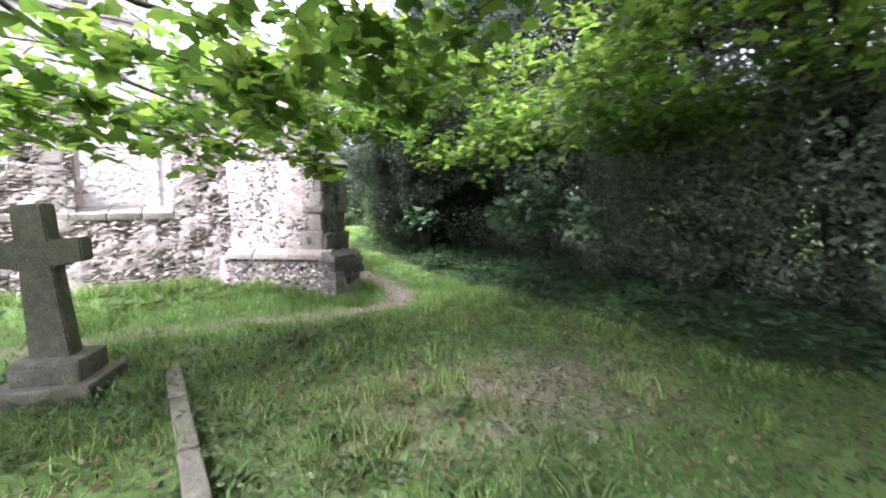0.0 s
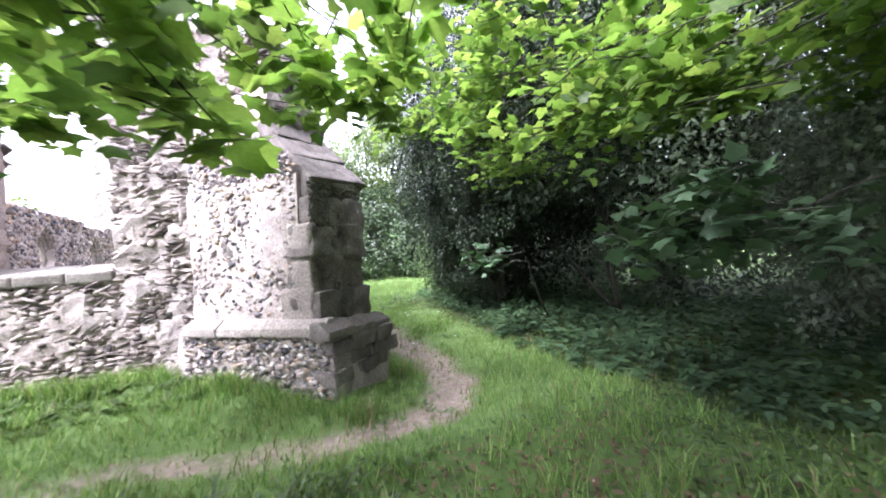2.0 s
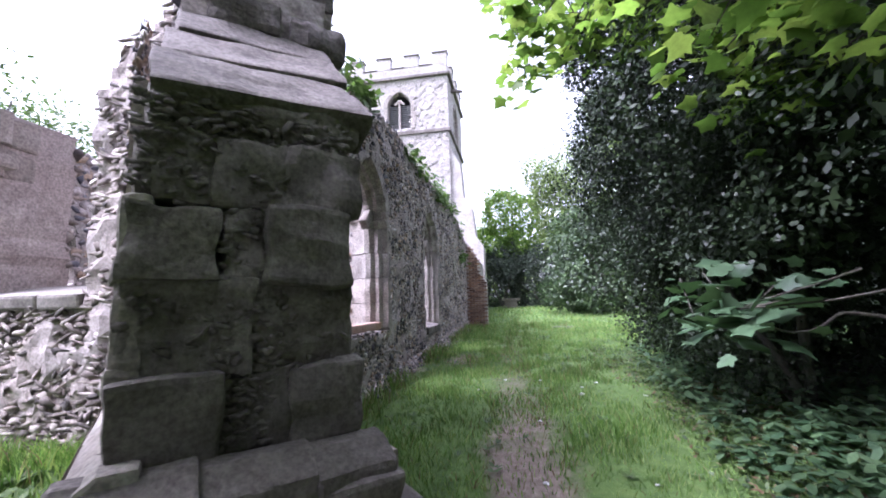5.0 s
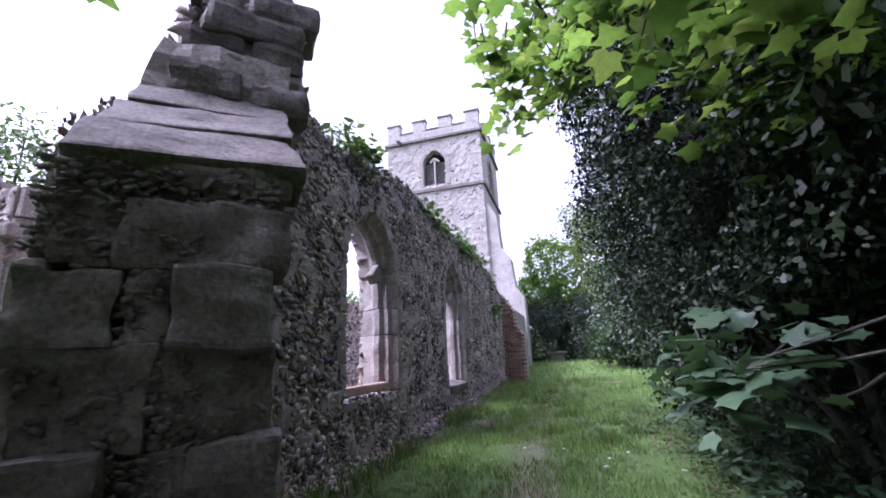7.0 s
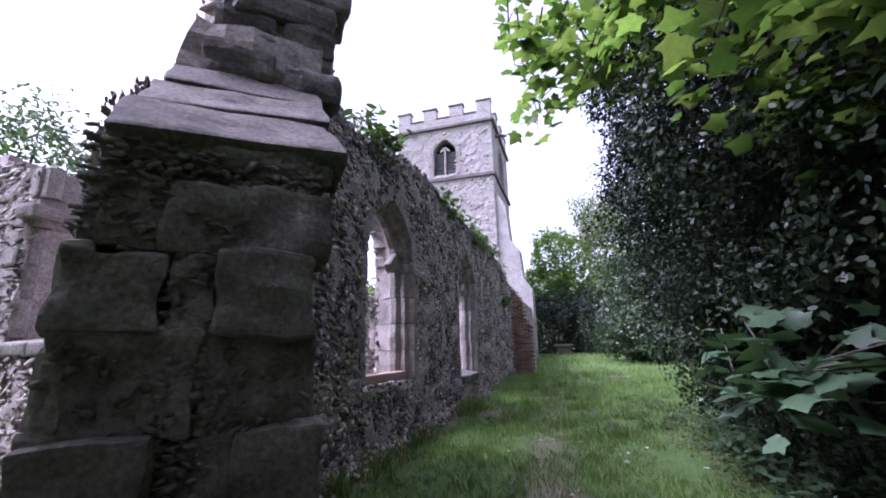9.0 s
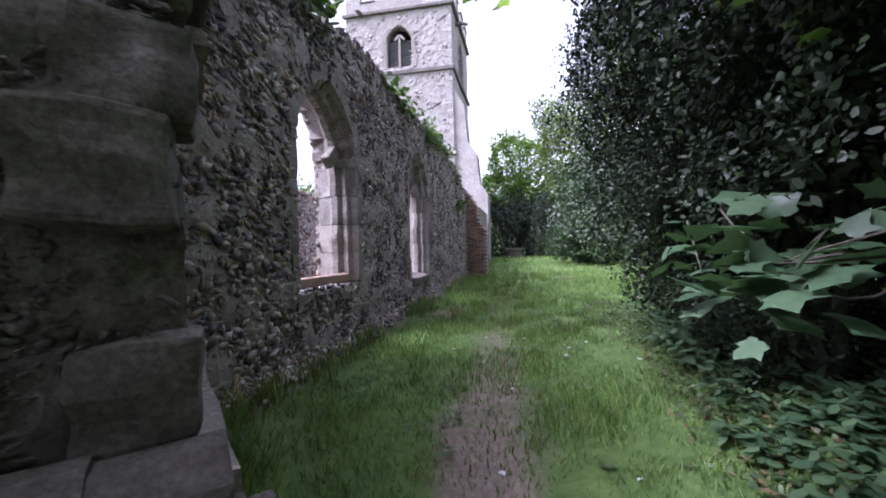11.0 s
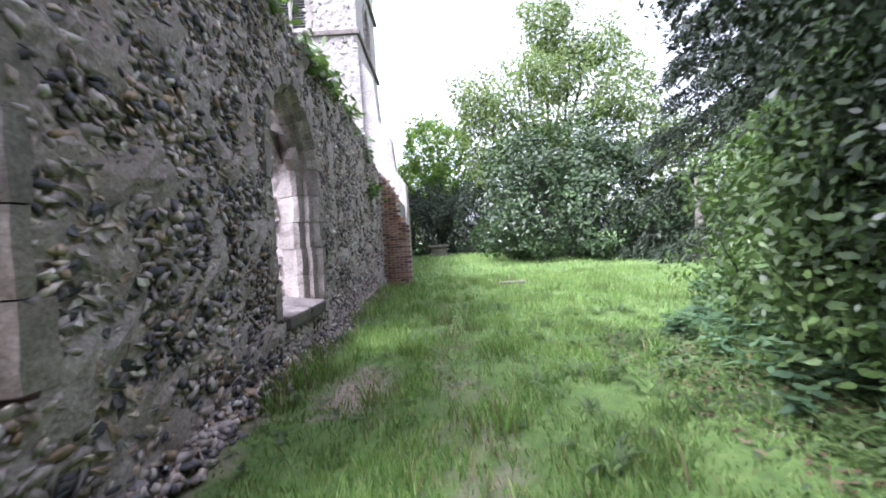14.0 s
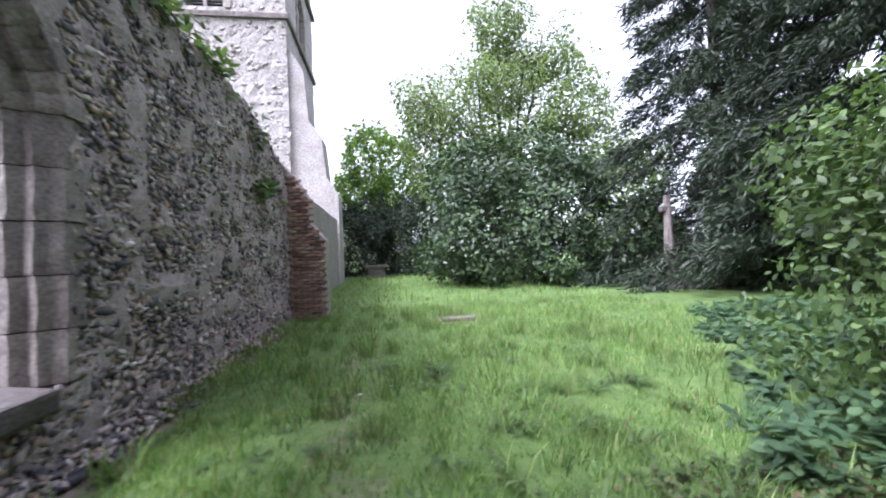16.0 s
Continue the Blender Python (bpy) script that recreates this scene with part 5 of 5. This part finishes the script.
def canopy(name, label, trunk_at, trunk_top, limbs_to, area, droop, sprays, layer, leaf, seed, girth=1.0, material=MAPLE):
    """A sycamore whose low boughs reach over the path. droop: places (x, y, z) down to which the leaves hang."""
    t = tagged(empty(name), label, "tree")
    rng = np.random.default_rng(seed)
    g = float(ground_height(trunk_at[0], trunk_at[1]))
    v, f = tube(wander((trunk_at[0], trunk_at[1], g - 0.1), trunk_top, 6, 0.15, 0, seed), [girth * r for r in (0.30, 0.26, 0.24, 0.22, 0.2, 0.18, 0.15)], 10)
    mesh_object("trunk", v, f, BARK, t, smooth=True)
    for q, (tip, thick) in enumerate(limbs_to):
        a = Vector(trunk_top) + Vector((0, 0, -0.25 * (q % 4)))
        path = wander(a, tip, 12, 0.55, 0.0, seed + q * 3.1)
        v, f = tube(path, [thick * (1 - 0.9 * i / 12) for i in range(13)], 7)
        mesh_object("limb", v, f, BARK, t, smooth=True)
    D = np.array(droop)
    x0, x1, y0, y1 = area
    twigs, P, N, S, H = [], [], [], [], []
    made = 0
    while made < sprays:
        x, y = rng.uniform(x0, x1), rng.uniform(y0, y1)
        w = 1 / (np.hypot(D[:, 0] - x, D[:, 1] - y) ** 3 + 0.02)
        low = float(np.sum(w * D[:, 2]) / np.sum(w))
        z = low + 0.10 + layer * rng.random() ** 1.35
        lump = noise.noise(Vector((x * 0.9, y * 0.9, z * 1.3 + seed)))
        if lump < -0.08:
            continue
        made += 1
        tip = np.array((x, y, z))
        away = tip - np.array((trunk_top[0], trunk_top[1], z))
        away = away / max(np.linalg.norm(away), 0.1) + rng.normal(0, 0.75, 3) * np.array((1, 1, 0.2))
        away /= np.linalg.norm(away)
        ln = rng.uniform(0.35, 0.75)
        root = tip - away * ln + np.array((0, 0, rng.uniform(0.05, 0.22)))
        if girth < 0.1:
            root[0] = max(root[0], tip[0] + 0.1)  # saplings grow out of the hedge
        twigs.append(tube(wander(root, tip, 3, 0.06, 0.0, seed + made), [0.007, 0.005, 0.004, 0.002], 4))
        n = int(rng.integers(9, 17))
        s = rng.uniform(0.1, 1.05, n)
        c = root * (1 - s[:, None]) + tip * s[:, None] + rng.normal(0, 0.06, (n, 3))
        c[:, 2] -= np.abs(rng.normal(0, 0.05, n))
        P.append(c)
        N.append(rng.normal(0, 0.42, (n, 3)) + np.array((0, 0, 1.0)))
        H.append(np.tile(away, (n, 1)) * 0.8 + rng.normal(0, 0.8, (n, 3)) + np.array((0, 0, -0.3)))
        S.append(leaf * rng.uniform(0.55, 1.25, n))
    v, f = join_tubes(twigs)
    tagged(mesh_object("twig", v, f, BARK, t), kind="stuff")
    v, f = leaves(np.concatenate(P), np.concatenate(N), np.concatenate(S), LOBED, LOBED_TRI, 0.22, rng, np.concatenate(H))
    tagged(mesh_object("crown", v, f, material, t), kind="stuff")
    return t


canopy("sycamore_tree", "sycamore with low sunlit boughs hanging over the graves", (-6.4, -4.6), (-6.2, -4.3, 4.0),
       [((-1.0, -2.3, 2.2), 0.08), ((-0.2, -2.4, 2.9), 0.09), ((-2.6, -1.6, 2.4), 0.06), ((-0.6, -3.6, 3.0), 0.08), ((0.6, -3.4, 3.5), 0.08), ((-2.0, -4.6, 3.2), 0.07)],
       (-5.2, 1.15, -5.4, -1.5),
       [(-3.5, -3.2, 1.5), (-2.3, -3.2, 1.45), (-1.0, -3.1, 1.42), (-0.2, -2.95, 1.37), (0.3, -2.75, 1.55), (0.7, -2.7, 1.62), (1.05, -2.6, 1.78), (0.5, -1.7, 2.1), (0.8, -1.4, 2.2), (-0.5, -1.6, 2.1), (-2.0, -1.6, 2.0), (-3.5, -1.8, 2.0), (1.0, -3.5, 2.3), (0.2, -3.8, 2.0), (-1.0, -4.0, 1.9), (-2.5, -4.2, 1.9), (-0.8, -5.2, 2.4), (0.3, -5.0, 2.5), (-2.5, -5.4, 2.4)],
       480, 1.05, 0.16, 3)
canopy("sycamore_tree", "young sycamore with green boughs leaning out of the thicket", (8.4, -5.6), (7.4, -5.0, 4.6),
       [((2.2, -2.4, 2.4), 0.07), ((2.3, -0.6, 3.0), 0.07), ((2.6, 0.8, 3.7), 0.07), ((1.5, -3.2, 3.3), 0.07), ((3.2, -3.6, 2.6), 0.06), ((0.9, -4.6, 3.6), 0.08)],
       (1.72, 5.2, -6.6, 1.6),
       [(2.0, -3.0, 1.36), (2.25, -3.1, 1.32), (2.2, -2.4, 1.85), (2.5, -0.8, 1.72), (2.1, -0.3, 2.5), (2.2, -0.93, 2.02), (1.8, -0.67, 2.8), (3.3, -2.4, 2.3), (2.6, -3.1, 2.0), (1.6, -3.4, 2.9), (1.6, -1.6, 2.9), (2.1, 0.5, 2.8), (2.4, 1.4, 3.1), (3.0, 0.4, 2.0), (3.2, 1.4, 2.6), (4.6, -1.0, 2.2), (4.6, -3.6, 2.0), (3.0, -4.2, 2.4), (1.6, -5.8, 2.9), (3.2, -5.8, 2.3), (4.6, -5.4, 2.1)],
       950, 1.6, 0.118, 9)
# saplings wear the leaf colour that holds the hedge's shade
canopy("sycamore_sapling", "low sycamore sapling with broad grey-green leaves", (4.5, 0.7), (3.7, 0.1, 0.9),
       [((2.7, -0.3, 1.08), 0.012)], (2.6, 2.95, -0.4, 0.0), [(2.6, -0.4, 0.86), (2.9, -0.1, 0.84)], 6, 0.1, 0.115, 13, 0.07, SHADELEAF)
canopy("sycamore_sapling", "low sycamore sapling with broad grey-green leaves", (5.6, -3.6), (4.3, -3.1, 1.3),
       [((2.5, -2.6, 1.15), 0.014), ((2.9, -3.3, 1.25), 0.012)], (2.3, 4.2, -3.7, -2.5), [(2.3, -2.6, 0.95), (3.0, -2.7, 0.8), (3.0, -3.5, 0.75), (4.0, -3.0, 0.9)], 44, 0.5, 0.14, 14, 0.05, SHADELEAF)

# ---- nettles, grass and small growth ----


def nettle_patch():
    rng = np.random.default_rng(77)
    n = 5200
    x = rng.uniform(2.9, 9.5, n)
    y = rng.uniform(-7, 11, n)
    edge = np.interp(y, [-7, -3.5, -1.5, 0, 3, 6, 7, 9, 11], [3.2, 3.0, 2.95, 3.05, 3.3, 3.75, 4.7, 5.9, 7.4])
    keep = (x > edge + rng.exponential(0.12, n)) & (rng.random(n) < np.interp(x - edge, [0, 2, 5], [1.0, 0.8, 0.3]))
    x, y, edge = x[keep], y[keep], edge[keep]
    z0 = ground_height(x, y)
    h = rng.uniform(0.12, 0.36, len(x)) * np.interp(y, [1.5, 2.5, 5.2, 6.5], [1, 1.9, 1.9, 0.6]) * np.interp(x - edge, [0, 0.8, 2], [0.5, 0.85, 1.0])
    P, N, H, S = [], [], [], []
    for lvl in (1.0, 0.75, 0.5):
        for k in range(4):
            a = k * math.pi / 2 + lvl * 2 + rng.uniform(-0.3, 0.3, len(x))
            P.append(np.stack([x, y, z0 + h * lvl], -1))
            H.append(np.stack([np.cos(a), np.sin(a), np.full(len(x), -0.15)], -1))
            N.append(np.stack([rng.normal(0, 0.25, len(x)), rng.normal(0, 0.25, len(x)), np.ones(len(x))], -1))
            S.append(rng.uniform(0.06, 0.125, len(x)) * (1.25 - 0.25 * lvl))
    v, f = leaves(np.concatenate(P), np.concatenate(N), np.concatenate(S), OVAL, OVAL_TRI, 0.3, rng, np.concatenate(H))
    tagged(mesh_object("nettles", v, f, NETTLE), "dense low nettles covering the shaded ground", "nettles", kind="stuff")


nettle_patch()


def grass():
    rng = np.random.default_rng(88)
    sets = []
    for (x0, x1, y0, y1, dens, hmin, hmax) in ((-5.5, 4.6, -2.6, 0.3, 1500, 0.03, 0.12), (-5.5, 4.6, -7.5, -2.6, 430, 0.03, 0.10), (0.0, 4.4, 0.2, 7.5, 2200, 0.025, 0.085), (0.0, 8.0, 7.5, 13.5, 800, 0.04, 0.12), (0.3, 11.0, 13.5, 25.0, 110, 0.06, 0.16), (4.4, 9.5, 6.0, 13.5, 200, 0.05, 0.14), (-9, -5.5, -7, 0.2, 90, 0.06, 0.16)):
        n = int((x1 - x0) * (y1 - y0) * dens)
        x, y = rng.uniform(x0, x1, n), rng.uniform(y0, y1, n)
        tread = trodden(x, y)
        clump = 0.6 * np.sin(x * 3.1 + np.sin(y * 2.3) * 1.4) * np.sin(y * 2.7 + np.sin(x * 1.9) * 1.7) + 0.6 * np.sin(x * 11.3 + 2 * np.sin(y * 5.1)) * np.sin(y * 9.7 + 2 * np.sin(x * 4.3))
        keep = (rng.random(n) > tread * 0.92) & (rng.random(n) < 0.76 + 0.34 * clump)
        keep &= x < np.interp(y, [-7, -3.5, -1.5, 0, 3, 6, 7, 9, 11], [3.2, 3.0, 2.95, 3.05, 3.3, 3.75, 4.7, 5.9, 7.4]) + rng.exponential(0.15, n)
        ruin = (x < 0.02) & (y > 0.24)
        bt = (np.abs((x - y) * 0.7071 - 0.4) < 1.0) & (np.abs((x + y) * 0.7071 + 0.13) < 0.5)
        keep &= ~ruin & ~bt
        x, y, tread, clump = x[keep], y[keep], tread[keep], clump[keep]
        h = rng.uniform(hmin, hmax, len(x)) * (1.15 + 0.75 * np.clip(clump, -0.6, 1)) * (1 - 0.6 * tread)
        sets.append((x, y, h, rng.uniform(0.003, 0.0062, len(x)) + 0.0016 * (dens < 500) + 0.003 * (dens < 200)))
    # tall tufts at the foot of the walls and in the long grass
    for k in range(560):
        if k < 110:
            cx, cy = rng.uniform(-5, -0.9), 0.2 - abs(rng.normal(0, 0.22))
        elif k < 170:
            d, e = rng.uniform(-0.2, 1.75), rng.choice([-0.75, 0.5]) + rng.normal(0, 0.06)
            cx, cy = (d + e) * 0.7071, (e - d) * 0.7071
        elif k < 230:
            cx, cy = 0.08 + abs(rng.normal(0, 0.12)), rng.uniform(0.3, 12)
        elif k < 400:
            cx, cy = rng.uniform(-4.5, 3.0), rng.uniform(-6.5, -2.2)
        else:
            cx, cy = rng.uniform(0.4, 5.5), rng.uniform(3.5, 12.5)
        n = int(rng.integers(18, 46))
        x, y = cx + rng.normal(0, 0.06, n), cy + rng.normal(0, 0.06, n)
        sets.append((x, y, rng.uniform(0.10, 0.26, n), np.full(n, 0.0055)))
    x, y, h, w = (np.concatenate([s[k] for s in sets]) for k in range(4))
    z = ground_height(x, y) - 0.02
    a = rng.uniform(0, 2 * math.pi, len(x))
    lean = h * rng.uniform(0.15, 0.75, len(x))
    b = rng.uniform(0, 2 * math.pi, len(x))
    base = np.stack([x, y, z], -1)
    side = np.stack([np.cos(a), np.sin(a), np.zeros(len(x))], -1) * w[:, None]
    bend = np.stack([np.cos(b), np.sin(b), np.zeros(len(x))], -1) * lean[:, None]
    up = np.stack([np.zeros(len(x)), np.zeros(len(x)), h], -1)
    v = np.stack([base - side, base + side, base + up * 0.6 + bend * 0.4 + side * 0.7, base + up * 0.6 + bend * 0.4 - side * 0.7, base + up + bend], 1)
    tri = np.array([(0, 1, 2), (0, 2, 3), (3, 2, 4)])
    dry = rng.random(len(x)) < 0.05 + 0.35 * np.clip(trodden(x, y), 0, 1)
    for name, sel, mat, lab in (("grass", ~dry, GRASS, "uneven green churchyard grass"), ("dry_grass", dry, STRAW, "scattered dry straw-coloured grass")):
        q = v[sel].reshape(-1, 3)
        f = (tri[None] + 5 * np.arange(int(sel.sum()))[:, None, None]).reshape(-1, 3)
        tagged(mesh_object(name, q, f, mat), lab, "grass", kind="stuff")


grass()


def weeds():
    """Broad-leaved weeds among the grass at the wall's foot."""
    rng = np.random.default_rng(99)
    P, N, H, S = [], [], [], []
    for k in range(420):
        r = rng.random()
        if r < 0.3:
            cx, cy = rng.uniform(-4, -0.7), rng.uniform(-0.9, 0.1)
        elif r < 0.5:
            cx, cy = rng.uniform(0.3, 1.5), rng.uniform(-2.0, -0.3)
        elif r < 0.75:
            cx, cy = 0.1 + abs(rng.normal(0, 0.25)), rng.uniform(0, 11)
        else:
            cx, cy = rng.uniform(0.5, 3.0), rng.uniform(0.5, 9)
        if abs((cx - cy) * 0.7071 - 0.4) < 1.0 and abs((cx + cy) * 0.7071 + 0.13) < 0.5:
            continue
        n = int(rng.integers(4, 8))
        a = rng.uniform(0, 6.28, n)
        g = float(ground_height(cx, cy))
        P.append(np.stack([np.full(n, cx), np.full(n, cy), np.full(n, g + 0.02)], -1))
        H.append(np.stack([np.cos(a), np.sin(a), rng.uniform(0.3, 1.2, n)], -1))
        N.append(np.stack([-np.cos(a) * 0.6, -np.sin(a) * 0.6, np.ones(n)], -1))
        S.append(rng.uniform(0.04, 0.13, n) * (1.3 if r < 0.3 else 0.6))
    v, f = leaves(np.concatenate(P), np.concatenate(N), np.concatenate(S), OVAL, OVAL_TRI, 0.5, rng, np.concatenate(H))
    tagged(mesh_object("weeds", v, f, LAUREL), "broad-leaved weeds at the foot of the walls", "weeds", kind="stuff")


weeds()


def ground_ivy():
    """Small creeping leaves whose dark colour stands in for tree shade, with last year's brown leaves, under the trees
    and beneath the hedge.
    """
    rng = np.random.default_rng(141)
    for name, mat, size, lab, cat, counts in (("ground_ivy", SHADED_IVYLEAF, (0.025, 0.06), "small creeping leaves, coloured dark to stand for tree shade", "plants", (42000, 30000)), ("dead_leaves", DEADLEAF, (0.03, 0.07), "brown dead leaves scattered in shaded grass", "leaves", (14000, 12000))):
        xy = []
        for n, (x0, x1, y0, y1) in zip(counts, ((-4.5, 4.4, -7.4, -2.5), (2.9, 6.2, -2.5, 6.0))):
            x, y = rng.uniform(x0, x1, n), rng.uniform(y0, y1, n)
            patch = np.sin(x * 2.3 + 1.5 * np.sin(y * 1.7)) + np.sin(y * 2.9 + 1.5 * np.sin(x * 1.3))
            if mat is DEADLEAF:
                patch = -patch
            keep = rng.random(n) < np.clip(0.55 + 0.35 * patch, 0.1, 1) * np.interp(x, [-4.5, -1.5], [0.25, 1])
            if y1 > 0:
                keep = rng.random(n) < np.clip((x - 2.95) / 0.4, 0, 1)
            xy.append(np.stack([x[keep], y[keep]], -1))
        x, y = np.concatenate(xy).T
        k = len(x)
        up = rng.uniform(0.02, 0.11, k) if mat is SHADED_IVYLEAF else rng.uniform(0.01, 0.045, k)
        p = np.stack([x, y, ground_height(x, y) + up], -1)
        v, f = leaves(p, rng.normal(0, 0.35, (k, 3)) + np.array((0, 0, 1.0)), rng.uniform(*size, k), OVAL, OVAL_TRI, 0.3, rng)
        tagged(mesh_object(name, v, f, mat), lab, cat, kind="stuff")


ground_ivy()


def strap_leaves():
    """Clumps of broad strap-like leaves in the rough grass by the graves."""
    rng = np.random.default_rng(131)
    V, F, o = [], [], 0
    for k in range(260):
        cx, cy = rng.uniform(-4.6, 0.4), rng.uniform(-6.4, -2.3)
        if k > 190:
            cx, cy = rng.uniform(2.2, 4.2), rng.uniform(3.0, 9.0)
        g = float(ground_height(cx, cy))
        for q in range(int(rng.integers(7, 15))):
            a, ln, w = rng.uniform(0, 6.28), rng.uniform(0.16, 0.34), rng.uniform(0.006, 0.012)
            d = np.array((math.cos(a), math.sin(a), 0))
            s = np.array((-math.sin(a), math.cos(a), 0)) * w
            b = np.array((cx, cy, g)) + rng.normal(0, 0.03, 3) * np.array((1, 1, 0))
            rise = rng.uniform(0.45, 0.8)
            for t, ww in ((0, 0.7), (0.35, 1.0), (0.7, 0.85), (1.0, 0.1)):
                p = b + d * ln * t * 0.8 + np.array((0, 0, ln * rise * (t * 1.5 - t * t * 1.05)))
                V += [p - s * ww, p + s * ww]
            for t in range(3):
                i = o + 2 * t
                F += [(i, i + 1, i + 3), (i, i + 3, i + 2)]
            o += 8
    tagged(mesh_object("strap_leaves", np.array(V), np.array(F), LAUREL), "clumps of broad strap-like leaves in rough grass", "plants", kind="stuff")


strap_leaves()


def wall_top_growth():
    """Ferns, grass and ivy on the ruined wall's top."""
    rng = np.random.default_rng(111)
    P, N, H, S = [], [], [], []
    for k in range(150):
        y = rng.choice([rng.uniform(4.2, 9.6), rng.normal(7.6, 0.7), rng.normal(10.6, 0.3), rng.normal(2.0, 0.3)], p=[0.55, 0.25, 0.12, 0.08])
        x, z = rng.uniform(-0.35, 0.04), 3.58 + rng.normal(0, 0.05) - (0.3 if y > 10.2 else 0) - (0.9 if (y > 10.4 and rng.random() < 0.5) else 0)
        if z < 2.8:
            x = 0.03
        n = int(rng.integers(14, 30))
        a = rng.uniform(0, 6.28, n)
        P.append(np.stack([np.full(n, x), np.full(n, y), np.full(n, z)], -1) + rng.normal(0, 0.09, (n, 3)))
        H.append(np.stack([np.cos(a) + 0.4, np.sin(a), rng.uniform(-0.7, 1.0, n)], -1))
        N.append(rng.normal(0, 0.5, (n, 3)) + np.array((0.4, 0, 0.8)))
        S.append(rng.uniform(0.07, 0.19, n))
    v, f = leaves(np.concatenate(P), np.concatenate(N), np.concatenate(S), OVAL, OVAL_TRI, 0.4, rng, np.concatenate(H))
    tagged(mesh_object("wall_growth", v, f, LAUREL), "ferns and weeds growing along the wall's broken top", "plants", kind="stuff")


wall_top_growth()


def litter():
    rng = np.random.default_rng(123)
    for k in range(14):
        x, y = rng.uniform(1.0, 3.2), rng.uniform(0.3, 9)
        if k == 0:
            x, y = 2.40, 2.32
        s = rng.uniform(0.012, 0.02) if k else 0.03
        v, f = stones(np.zeros((1, 3)), np.array([(0, 0, 1.0)]), np.array([s]), 0.4, rng=rng)
        ob = mesh_object("white_blossom", v, f, WHITE)
        ob.location = (x, y, float(ground_height(x, y)) + 0.03)
        tagged(ob, "small white fallen blossom in the grass", "blossom", "fallen blossoms")


litter()
